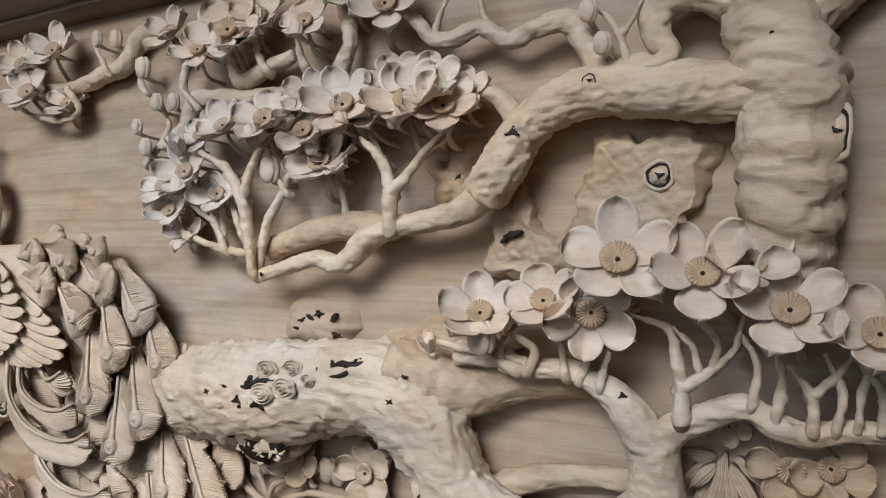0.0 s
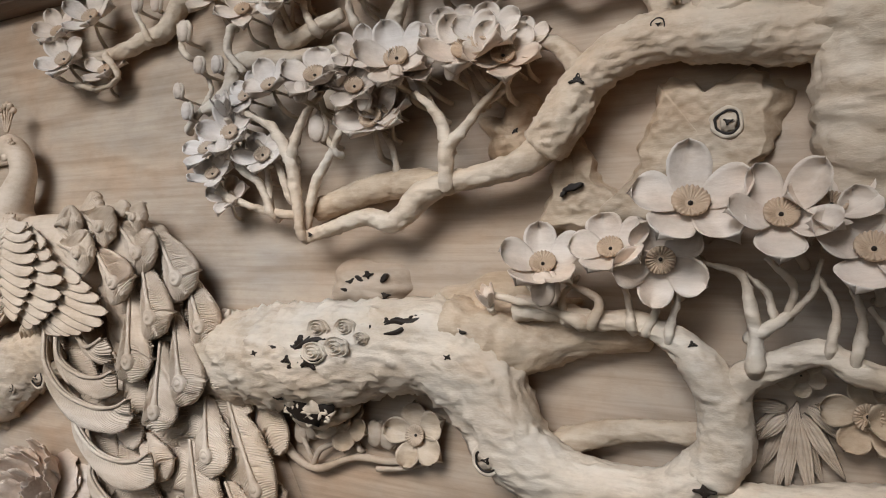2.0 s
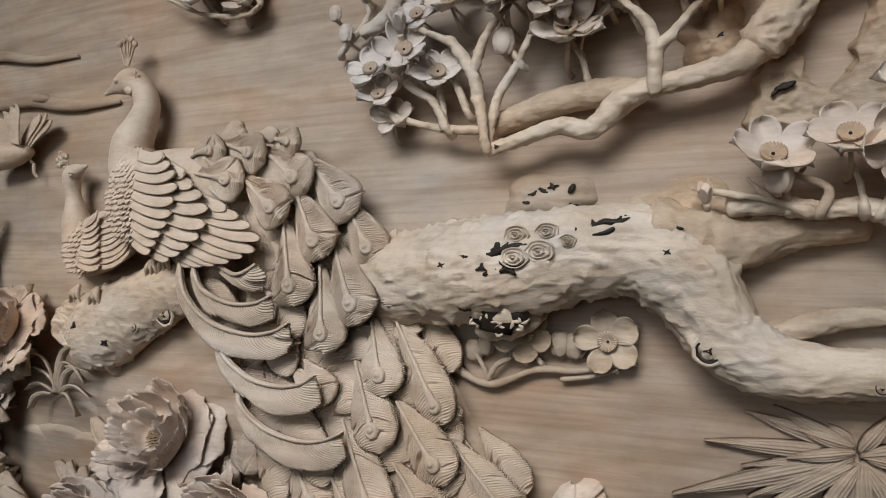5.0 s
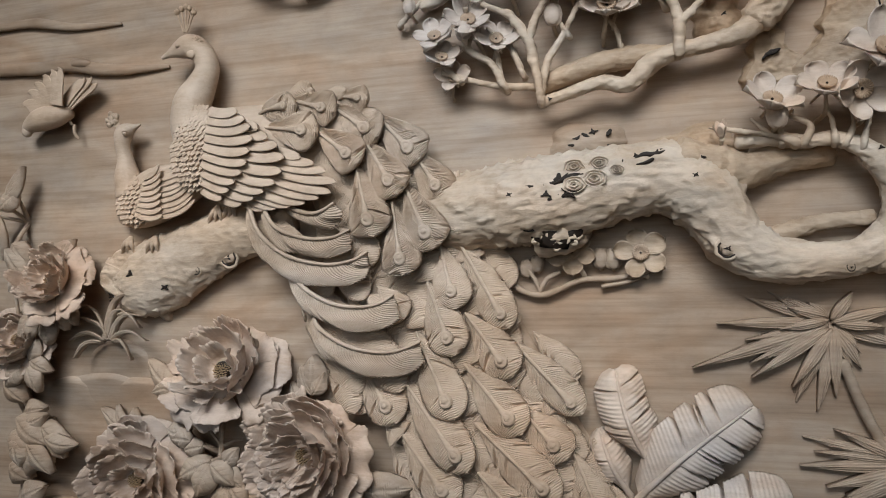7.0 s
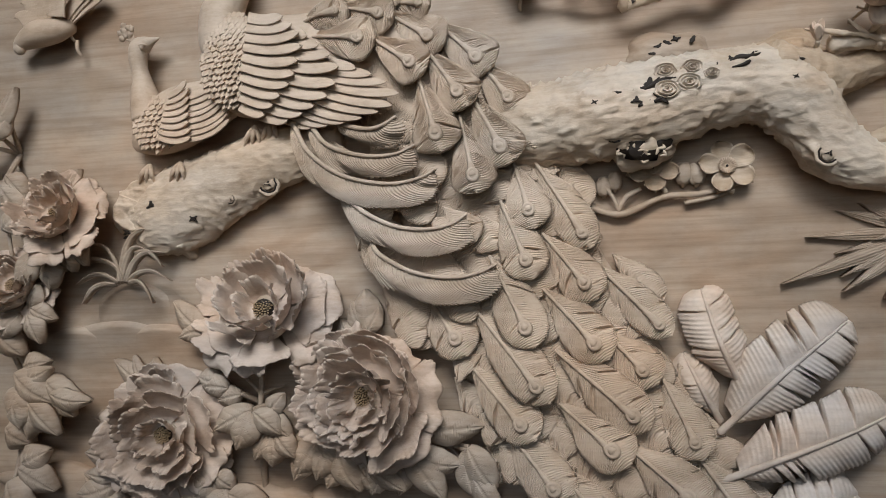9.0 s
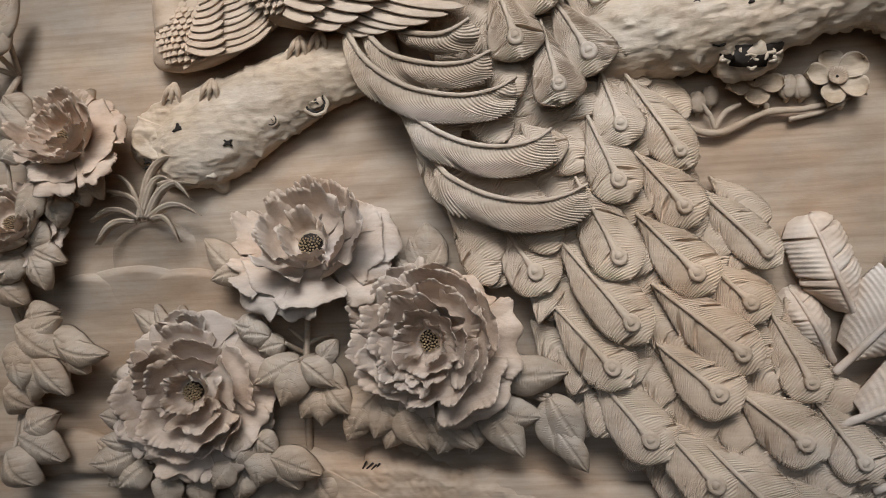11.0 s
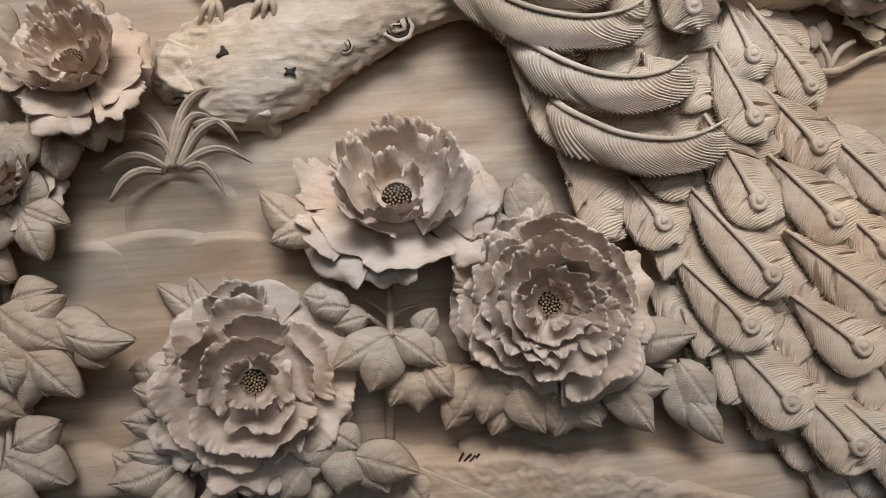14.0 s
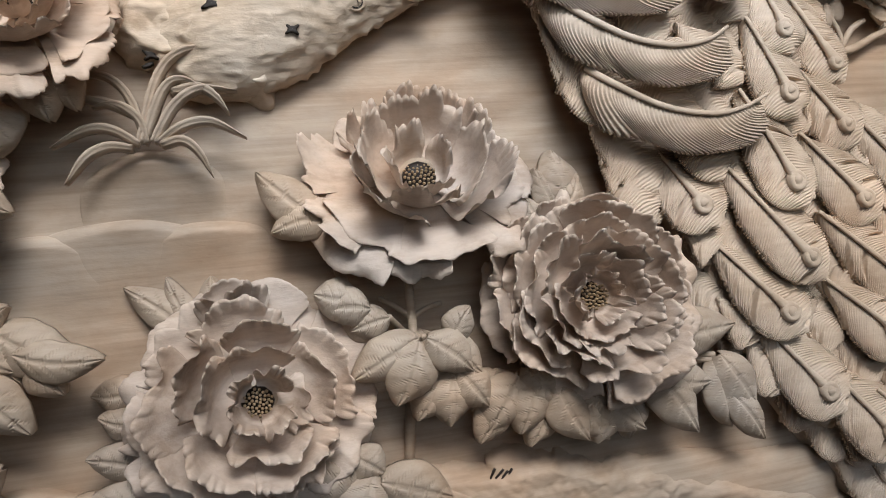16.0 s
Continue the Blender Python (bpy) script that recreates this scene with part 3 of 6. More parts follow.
# Places of the dark plates that paint hole shade on the limbs.
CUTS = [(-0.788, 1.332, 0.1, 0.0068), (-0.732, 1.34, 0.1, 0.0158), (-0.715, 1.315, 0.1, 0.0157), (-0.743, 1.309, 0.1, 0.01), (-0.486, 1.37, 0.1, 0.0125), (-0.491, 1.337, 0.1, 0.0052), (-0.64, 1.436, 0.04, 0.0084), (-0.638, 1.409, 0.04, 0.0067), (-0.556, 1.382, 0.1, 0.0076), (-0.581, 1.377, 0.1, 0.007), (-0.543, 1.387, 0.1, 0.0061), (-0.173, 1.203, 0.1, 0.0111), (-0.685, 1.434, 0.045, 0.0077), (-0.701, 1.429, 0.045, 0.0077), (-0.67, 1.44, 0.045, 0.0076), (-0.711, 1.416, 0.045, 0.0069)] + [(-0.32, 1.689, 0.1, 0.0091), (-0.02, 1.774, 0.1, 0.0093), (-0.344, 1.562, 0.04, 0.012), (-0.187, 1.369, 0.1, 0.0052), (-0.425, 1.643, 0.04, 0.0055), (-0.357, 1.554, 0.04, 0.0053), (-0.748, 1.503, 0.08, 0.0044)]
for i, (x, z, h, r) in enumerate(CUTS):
    hole_shade(x, z, r * 1.1, 2 + i % 3, i * 1.7)
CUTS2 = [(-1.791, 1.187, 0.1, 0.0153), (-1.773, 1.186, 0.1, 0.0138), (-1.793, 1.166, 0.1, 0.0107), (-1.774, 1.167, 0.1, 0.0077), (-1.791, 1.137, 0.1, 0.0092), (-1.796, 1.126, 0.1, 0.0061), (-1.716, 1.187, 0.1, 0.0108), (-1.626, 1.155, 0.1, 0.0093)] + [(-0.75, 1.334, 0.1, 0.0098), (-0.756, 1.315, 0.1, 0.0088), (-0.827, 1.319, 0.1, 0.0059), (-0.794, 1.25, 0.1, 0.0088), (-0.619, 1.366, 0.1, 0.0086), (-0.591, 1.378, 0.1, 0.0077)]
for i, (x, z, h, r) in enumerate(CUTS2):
    hole_shade(x, z, r * 1.1, 2 + (i + 1) % 3, i * 2.3)
for x, z, h, r in [(-0.223, 1.743, 0.1, 0.0093), (-0.152, 1.632, 0.03, 0.0165)] + [(-1.546, 1.19, 0.1, 0.0102), (-1.467, 1.217, 0.1, 0.0205)] + [(-0.44, 1.204, 0.1, 0.0185), (-0.241, 1.165, 0.1, 0.0079)]:
    knot(x, z, r)
for x, z, h, r in [(0.031, 1.665, 0.06, 0.0178)]:
    knot(x, z, r, 1.5)
# Near-black strips on the skin paint the shade of narrow slits.
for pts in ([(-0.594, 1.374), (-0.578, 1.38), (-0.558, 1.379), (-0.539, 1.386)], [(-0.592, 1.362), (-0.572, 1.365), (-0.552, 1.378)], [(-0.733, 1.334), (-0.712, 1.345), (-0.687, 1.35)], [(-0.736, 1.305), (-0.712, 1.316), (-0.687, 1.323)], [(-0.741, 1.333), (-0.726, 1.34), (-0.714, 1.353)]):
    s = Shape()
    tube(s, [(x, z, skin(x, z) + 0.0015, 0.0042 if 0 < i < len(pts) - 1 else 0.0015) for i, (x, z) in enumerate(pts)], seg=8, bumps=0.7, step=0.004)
    part("slit_shade", s, HOLE_SHADE_AND_MARK, tree)
# rosettes of bracket fungus, each of stacked curls
for x, z, h, r in [(-0.704, 1.364, 0.11, 0.0192), (-0.658, 1.368, 0.11, 0.0182), (-0.667, 1.34, 0.11, 0.022), (-0.704, 1.33, 0.11, 0.0212), (-0.627, 1.354, 0.11, 0.0133)]:
    base = skin(x, z)
    s = Shape()
    rows = []
    for k in range(22):
        t = k / 21
        rr = r * (1.05 - t)
        rows.append([(x + rr * math.cos(a) * (1 + 0.08 * math.sin(5 * a + x * 50)), z + rr * 0.72 * math.sin(a), base + 0.003 + 0.010 * t + 0.0035 * math.sin(t * 20)) for a in np.linspace(0, 2 * math.pi, 26, endpoint=False)])
    s.grid(rows, closed_v=True)
    part("fungus", s, BARK, tree)
# ---- blossoms ----
def petal(shape, c, ax, ang, R, cup, width=0.47, lift=0.02, tip=0.06, droop=0.0):
    r, u, n = ax
    d = r * math.cos(ang) + u * math.sin(ang)
    e = n.cross(d)
    ph = random.uniform(0, 6)

    def at(t, v):
        w = width * R * (0.16 + 1.62 * t ** 0.85 * max(0.0, 1 - t ** 2.1) ** 0.72) * (1 if t < 1 else 0.1)
        rad = R * (0.10 + 0.90 * t) + tip * R * t ** 3 * (1 - min(1, abs(v)))
        hh = R * (lift - 0.05 + cup * t ** 1.8 + 0.36 * v * v * t * (1.15 - 0.6 * t) - droop * t ** 4 + 0.03 * math.sin(3 * v + ph) * t - 0.02 * (1 - abs(v)) ** 4 * t)
        return tuple(Vector(c) + d * rad + e * (w * v) + n * hh)
    shape.sheet(at, 16, 10, 0.0025)


def blossom(x, z, h, R, facing=(-0.1, 0.35, 1), cup=0.25, label="", group="plum blossoms", petals=5, spin=None, mat=PETAL):
    ob = thing("plum_blossom", x, z, 0.0, label or "carved open plum blossom with five petals and fluted centre", "flower carving", group)
    ax = axes((facing[0] + random.uniform(-0.15, 0.15), facing[1] + random.uniform(-0.15, 0.15), facing[2]), 0)
    c = Vector((x, z, h))
    spin = random.uniform(0, 1.2) if spin is None else spin
    for k in range(petals):
        s = Shape()
        petal(s, c - ax[2] * (0.06 * R * (k % 2)), ax, spin + 2 * math.pi * k / petals + random.uniform(-0.08, 0.08), R * random.uniform(0.94, 1.06), cup * random.uniform(0.4, 1.7), 0.45 * random.uniform(0.88, 1.1), tip=0.10, droop=random.choice((0.0, 0.0, 0.18)))
        part("petal", s, mat, ob)
    s = Shape()
    m = 88
    rows = []
    for rad, hh, am in ((0.04, 0.06, 0), (0.08, 0.05, 0), (0.11, 0.08, 0.014), (0.20, 0.13, 0.026), (0.31, 0.18, 0.034), (0.325, 0.15, 0.03), (0.26, 0.04, 0), (0.05, -0.08, 0)):
        rows.append([tuple(c + (ax[0] * math.cos(a) + ax[1] * math.sin(a)) * (R * rad) + ax[2] * (R * (hh + am * (1, 0.2, -1, 0.2)[k % 4]))) for k, a in enumerate([2 * math.pi * k / m for k in range(m)])])
    s.grid(rows, closed_v=True)
    b = c + ax[2] * (0.07 * R)
    part("centre", s, STAMEN, ob, "fluted brown centre")
    s = Shape()
    s.ball(b.x, b.y, b.z, 0.05 * R, 0.05 * R, 0.05 * R, 6, 8)
    part("bead", s, HOLE_SHADE_AND_MARK, ob)
    s = Shape()
    tube(s, [(*(c - ax[2] * 0.02 * R), 0.10 * R), (*(c - ax[2] * 0.25 * R), 0.12 * R), (x, z - 0.15 * R, max(0.0, h - 0.6 * R), 0.06 * R), (x, z - 0.2 * R, 0.0, 0.06 * R)], seg=8, bumps=0.05)
    part("stalk", s, BARK, ob)
    for k in range(1):
        s = Shape()
        dx = random.uniform(-0.5, 0.5) * R
        tube(s, [(*(c - ax[2] * 0.1 * R), 0.06 * R), (x + 0.4 * dx, z - 0.5 * R, h - 0.3 * R, 0.07 * R), (x + dx, z - 0.9 * R, max(0.012, h - 0.7 * R), 0.09 * R), (x + dx, z - 1.0 * R, 0.0, 0.09 * R)], seg=8, bumps=0.2, step=0.006)
        part("twig", s, BARK, ob)
    return ob


def bud(x, z, h, R, lean=0.0, shut=False, mat=PETAL):
    ob = thing("plum_bud", x, z, 0.0, "carved closed plum bud with overlapping petals", "flower carving", "plum buds")
    if shut:
        for k, (dx, w) in enumerate(((0.0, 1.0), (-0.25, 0.85), (0.25, 0.85))):
            s = Shape()
            s.ball(x + dx * R, z, h - 0.12 * R * k, R * 0.62 * w, R * 0.95, R * 0.36, 10, 16, 0.12, x * 9 + k)
            part("petal", s, mat, ob)
        s = Shape()
        tube(s, [(x, z - 0.6 * R, h - 0.2 * R, R * 0.3), (x, z - 0.9 * R, h * 0.6, R * 0.2), (x, z - R, 0.0, R * 0.18)], seg=8)
        part("stalk", s, BARK, ob)
        return
    ax = axes((lean * 0.6, 0.9, 0.55))
    c = Vector((x, z - R * 0.8, h))
    for k in range(5):
        s = Shape()
        petal(s, c, ax, 1.257 * k + lean, R * (0.62 + 0.12 * (k % 2)), 2.6 + 0.3 * (k % 3), 0.62, 0.0, 0.05, 0.35)
        part("petal", s, PETAL, ob)
    s = Shape()
    s.ball(x + lean * 0.3 * R, z, h + 0.2 * R, R * 0.5, R * 0.85, R * 0.5, 8, 12, 0.2, x * 9)
    part("core", s, PETAL, ob)
    s = Shape()
    tube(s, [(x, z - 0.9 * R, h, R * 0.3), (x, z - 1.4 * R, h * 0.8, R * 0.2), (x, z - 1.8 * R, 0.0, R * 0.18)], seg=8)
    part("stalk", s, BARK, ob)


BIG = [(-0.361, 1.46, 0.097, 0.0517), (-0.275, 1.479, 0.102, 0.0477), (-0.22, 1.469, 0.092, 0.0521), (-0.185, 1.529, 0.107, 0.0643), (-0.094, 1.515, 0.107, 0.056), (-0.047, 1.525, 0.082, 0.0475), (-0.01, 1.478, 0.102, 0.0581), (0.068, 1.458, 0.102, 0.0524)]
for i, (x, z, h, r) in enumerate(BIG):
    blossom(x, z, h, r, (0.1, 0.72, 1) if i not in (2,) else (0.2, -0.2, 1), 0.42)
SMALL = [(-0.814, 1.892, 0.07, 0.0562), (-0.725, 1.74, 0.085, 0.0475), (-0.822, 1.739, 0.075, 0.0381), (-0.66, 1.719, 0.075, 0.0406), (-0.58, 1.747, 0.085, 0.0501), (-0.47, 1.743, 0.09, 0.0518), (-0.419, 1.73, 0.085, 0.0448), (-0.636, 1.67, 0.065, 0.049), (-0.518, 1.886, 0.07, 0.0477), (-0.902, 1.669, 0.08, 0.042), (-1.285, 1.925, 0.055, 0.046), (-1.367, 1.854, 0.055, 0.0474), (-0.664, 1.885, 0.065, 0.0384), (-0.659, 1.769, 0.065, 0.0358), (-0.888, 1.872, 0.065, 0.0375), (-0.851, 1.632, 0.06, 0.039)]
for x, z, h, r in SMALL:
    blossom(x, z, h, r * 1.12, (0.22, 0.6, 1), 0.36, "small carved plum blossom on a thin twig")
BUDS = [(-0.739, 1.716, 0.106, 0.0171), (-0.572, 1.721, 0.106, 0.0158), (-0.484, 1.718, 0.106, 0.0151), (-0.666, 1.871, 0.086, 0.0151), (-0.634, 1.694, 0.091, 0.0148), (-0.826, 1.873, 0.091, 0.0161), (-0.911, 1.648, 0.091, 0.0205), (-0.205, 1.783, 0.096, 0.0145), (-0.223, 1.825, 0.091, 0.0147), (-1.052, 1.76, 0.056, 0.0181), (-1.031, 1.723, 0.056, 0.02), (-1.001, 1.8, 0.056, 0.0198), (-0.959, 1.796, 0.056, 0.0194), (-1.165, 1.935, 0.051, 0.019), (-1.113, 1.928, 0.051, 0.0207), (-1.043, 1.866, 0.051, 0.0242), (-0.355, 1.432, 0.111, 0.024), (-0.442, 1.417, 0.076, 0.0168), (-0.906, 1.713, 0.086, 0.0205), (-0.737, 1.667, 0.066, 0.0229)]
for i, (x, z, h, r) in enumerate(BUDS):
    bud(x, z, h, r * (0.85 if 8 < i < 16 else 1.0), random.uniform(-0.4, 0.4), i not in (17, 18))

MORE = [(-0.977, 1.651, 0.06, 0.0391), (-0.963, 1.607, 0.06, 0.035), (-0.793, 1.888, 0.06, 0.0435), (-0.767, 1.914, 0.05, 0.0406), (-0.702, 1.744, 0.06, 0.0366), (-0.555, 1.737, 0.075, 0.0371), (-0.508, 1.783, 0.06, 0.0367), (-0.445, 1.765, 0.075, 0.042), (-0.402, 1.752, 0.06, 0.0341), (-0.613, 1.687, 0.05, 0.0381), (-0.972, 1.916, 0.05, 0.0412), (-0.945, 1.568, 0.04, 0.0333), (-0.591, 1.92, 0.05, 0.0385), (-0.888, 1.732, 0.06, 0.0339), (-1.41, 1.919, 0.04, 0.0392), (-1.273, 1.826, 0.035, 0.0376)]
for x, z, h, r in MORE:
    blossom(x, z, h, r * 1.1, (0.18, 0.6, 1), 0.34, "small carved plum blossom crowded among others")
FAR = [(-0.01, 1.295, 0.03, 0.0476), (0.029, 1.301, 0.03, 0.0434), (-0.075, 1.333, 0.02, 0.0266), (-0.049, 1.524, 0.04, 0.0384)]
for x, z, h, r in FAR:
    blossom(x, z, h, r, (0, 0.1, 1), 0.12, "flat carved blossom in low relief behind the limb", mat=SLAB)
for pts in ([(-0.934, 1.563, 0.05, 0.0068), (-0.961, 1.592, 0.05, 0.0069), (-0.975, 1.632, 0.05, 0.0059)], [(-0.801, 1.562, 0.055, 0.0073), (-0.825, 1.617, 0.055, 0.0074), (-0.856, 1.646, 0.055, 0.0056)], [(-0.712, 1.631, 0.055, 0.0062), (-0.735, 1.668, 0.055, 0.0062), (-0.743, 1.695, 0.055, 0.0045)], [(-0.556, 1.695, 0.06, 0.0057), (-0.581, 1.709, 0.06, 0.005), (-0.606, 1.719, 0.06, 0.0042)], [(-0.467, 1.677, 0.06, 0.0055), (-0.476, 1.705, 0.06, 0.0047), (-0.488, 1.729, 0.06, 0.004)], [(-0.454, 1.68, 0.06, 0.0055), (-0.427, 1.693, 0.06, 0.0046), (-0.419, 1.715, 0.06, 0.0038)], [(-0.791, 1.781, 0.05, 0.0082), (-0.822, 1.765, 0.05, 0.0074), (-0.841, 1.744, 0.05, 0.0056)], [(-0.931, 1.852, 0.05, 0.0087), (-0.938, 1.815, 0.05, 0.0087), (-0.912, 1.788, 0.05, 0.0086)], [(-0.755, 1.827, 0.05, 0.0081), (-0.773, 1.86, 0.05, 0.0072), (-0.779, 1.888, 0.05, 0.0054)], [(-0.676, 1.821, 0.05, 0.0078), (-0.687, 1.849, 0.05, 0.007), (-0.692, 1.871, 0.05, 0.0052)], [(-0.452, 1.835, 0.045, 0.0063), (-0.448, 1.858, 0.045, 0.0063), (-0.434, 1.887, 0.045, 0.0055)], [(-0.256, 1.827, 0.05, 0.0057), (-0.238, 1.838, 0.05, 0.0049), (-0.231, 1.851, 0.05, 0.0042)]):
    twig(pts)

# ---- peafowl: carved birds, each one plain carved mesh ----
def ridged(shape, base, tipp, width, hb, ht, barbs=0.0011, pitch=0.0050, bend=0.0, crown=0.0055, slant=1.25, thick=0.005, nv=12, ground=None, waist=0.56, roll=0.004, belly=0.5, power=0.9):
    """A vane: base to tip, with combed barbs in relief on both sides of the shaft and a rounded, rolled tip."""
    b, t = Vector((*base, 0)), Vector((*tipp, 0))
    d = t - b
    ln = d.length
    d.normalize()
    e = Vector((-d.y, d.x, 0))
    nu = int(min(230, max(12, ln / pitch * 6)))
    ph = random.uniform(0, 9)
    lean = slant * width

    def at(u, v):
        w = width * (waist + (1 - waist) * math.sin(math.pi * 0.5 * min(1, u / 0.6)) ** 1.4)
        w *= 0.12 + 0.88 * min(1.0, u / 0.22) ** 0.8
        if u > belly:
            w *= math.sqrt(max(0.0, 1 - ((u - belly) / (1 - belly)) ** 2.4))
        along = (ln - 0.2 * lean) * u + lean * abs(v) ** 1.35 * (w / width) * 0.95 * max(0.0, 1 - u) ** 0.95
        c = b + d * along + e * (bend * ln * math.sin(math.pi * u))
        step = u * ln / pitch
        g = math.sin(2 * math.pi * step + 8.5 * noise.noise(Vector((step * 0.10, ph, v * 1.25)))) * (0.9 + 0.5 * noise.noise(Vector((step * 0.5, ph, v))))
        cut = max(0, noise.noise(Vector((step * 0.33, ph + 4, v * 0.8))) - 0.36)
        q = c + e * (w * v * (1 + 0.045 * g * v * v))
        hh = hb + (ht - hb) * min(1, along / ln) ** power + (ground(c.x, c.y) if ground else 0) + crown * (1 - v * v)
        hh += barbs * g * min(1, abs(v) * 5) * (1 - 0.4 * v * v) - 0.035 * cut * min(1, 2 * abs(v)) - roll * (max(0.0, u - 0.8) / 0.2) ** 2
        return q.x, q.y, hh
    shape.sheet(at, nu, nv, thick)
    return b, d, e, ln


def eye_feather(shape, bx, bz, ex, ez, w, hb, ht, ground, waist=0.42):
    """A train feather: combed vane, raised shaft that swells into a ringed eye."""
    b, e = Vector((bx, bz)), Vector((ex, ez))
    d = (e - b).normalized()
    tip = e + d * (w * 1.12)
    start = b - d * (w * 0.6)
    power = 0.9 if waist > 0.5 else 1.1
    least = (2.3 if waist > 0.5 else 2.8) * w
    if (e - start).length < least:
        start = e - d * least
    ridged(shape, start, tip, w, hb, ht, barbs=0.0021 if waist < 0.5 else 0.0012, pitch=0.0046 if waist < 0.5 else 0.0050, power=power, crown=0.009, slant=1.35 if waist > 0.5 else 1.75, nv=16, ground=ground, waist=waist, roll=0.006, thick=0.006, belly=0.52 if waist > 0.5 else 0.62)
    frac = (e - start).length / (tip - start).length
    pts = []
    for i in range(14):
        t = i / 13
        p = start.lerp(e, t)
        pts.append((p.x, p.y, ground(p.x, p.y) + hb + (ht - hb) * (t * frac) ** power + 0.0122, 0.0030 + 0.0012 * t + 0.0052 * max(0, t - 0.72) / 0.28))
    tube(shape, pts, seg=10, bumps=0.0, step=0.006, flat=0.8)
    top = pts[-1][2]
    # drop-shaped eye with a crescent groove
    s = Vector((-d.y, d.x))
    rows = []
    for rad, lift in ((1.0, -0.004), (0.95, 0.0024), (0.78, 0.0042), (0.56, 0.0046), (0.46, 0.0036), (0.38, 0.0044), (0.2, 0.0050), (0.04, 0.0036)):
        row = []
        for k in range(20):
            a = 2 * math.pi * k / 20
            q = e + (d * math.cos(a) * (1.0 if math.cos(a) > 0 else 1.25) + s * math.sin(a)) * (w * 0.30 * rad) - d * (w * 0.05 * (1 - rad))
            row.append((q.x, q.y, top + lift))
        rows.append(row)
    shape.grid(rows, closed_v=True)


def quill(shape, bx, bz, tx, tz, w, hb, ht, bend=0.08):
    """A flat wing feather: its lower lip stands over the next one, with a shaft line and fine combing."""
    b, t = Vector((bx, bz, 0)), Vector((tx, tz, 0))
    d = t - b
    ln = d.length
    d.normalize()
    e = Vector((-d.y, d.x, 0))
    ph = random.uniform(0, 9)

    def at(u, v):
        ww = w * (1.0 if u < 0.6 else math.sqrt(max(0.0, 1 - ((u - 0.6) / 0.4) ** 2.6)))
        q = b + d * (ln * u - 0.25 * w * v * u) + e * (ww * v + bend * ln * math.sin(math.pi * u))
        return q.x, q.y, hb + (ht - hb) * u + 0.0016 * (1 - v * v) - 0.0042 * v - 0.0008 * max(0, 1 - abs(v - 0.1) * 9) + 0.0005 * math.sin(u * ln * 1500 + v * 5 + ph)
    shape.sheet(at, max(16, int(ln / 0.0016)), 12, 0.0036)


def scale_feather(shape, x, z, h, d, length, w):
    """A pointed breast scale, its tip lifted off the one below."""
    d = Vector(d).normalized()
    s = Vector((-d.y, d.x))

    def at(u, v):
        q = Vector((x, z)) + d * (length * (u - 0.15 * v * v)) + s * (w * v * math.sin(math.pi * (0.22 + 0.76 * u)) ** 0.9)
        return q.x, q.y, h + 0.009 * u - 0.0022 * v * v + 0.0012 * max(0, 1 - abs(v) * 4)
    shape.sheet(at, 6, 8, 0.004)


peacock = Shape()
tube(peacock, [(-1.588, 1.49, 0.04, 0.0384), (-1.543, 1.466, 0.045, 0.0838), (-1.458, 1.447, 0.048, 0.1051), (-1.348, 1.463, 0.048, 0.0887), (-1.233, 1.48, 0.04, 0.0609), (-1.119, 1.477, 0.035, 0.0481)], seg=32, bumps=0.02, flat=0.45)
tube(peacock, [(-1.518, 1.453, 0.04, 0.0507), (-1.541, 1.503, 0.05, 0.0557), (-1.547, 1.56, 0.055, 0.0455), (-1.524, 1.602, 0.055, 0.034), (-1.507, 1.638, 0.055, 0.0276), (-1.513, 1.672, 0.058, 0.0264), (-1.542, 1.693, 0.06, 0.0277), (-1.57, 1.69, 0.06, 0.0215), (-1.596, 1.683, 0.06, 0.0101), (-1.619, 1.675, 0.06, 0.0038)], seg=24, bumps=0.02, step=0.004, flat=0.9)
# the swell of the train, from the back to its end
AXIS = spline([(-1.326, 1.499, 0.07, 0.075), (-1.241, 1.448, 0.07, 0.1008), (-1.159, 1.346, 0.07, 0.1313), (-1.081, 1.214, 0.07, 0.1613), (-1.016, 1.065, 0.07, 0.1807), (-0.942, 0.908, 0.07, 0.1892), (-0.85, 0.743, 0.07, 0.1921), (-0.741, 0.582, 0.07, 0.1895), (-0.625, 0.425, 0.07, 0.1769)], 0.02)


def swell(x, z):
    d = np.hypot(AXIS[:, 0] - x, AXIS[:, 1] - z)
    i = int(np.argmin(d))
    return 0.046 + 0.036 * max(0.0, 1 - (d[i] / AXIS[i, 3]) ** 2)


def under(u, v):
    i = min(len(AXIS) - 1, int(u * (len(AXIS) - 1)))
    d = AXIS[min(i + 1, len(AXIS) - 1), :2] - AXIS[max(i - 1, 0), :2]
    e = np.array((-d[1], d[0])) / np.linalg.norm(d)
    q = AXIS[i, :2] + e * (AXIS[i, 3] * 0.93 * v)
    return q[0], q[1], 0.022 + 0.036 * max(0.0, 1 - v * v) - 0.016 * v ** 8


peacock.sheet(under, len(AXIS) - 1, 24, 0.05)
# breast scales
BX, BZ = -1.512, 1.465
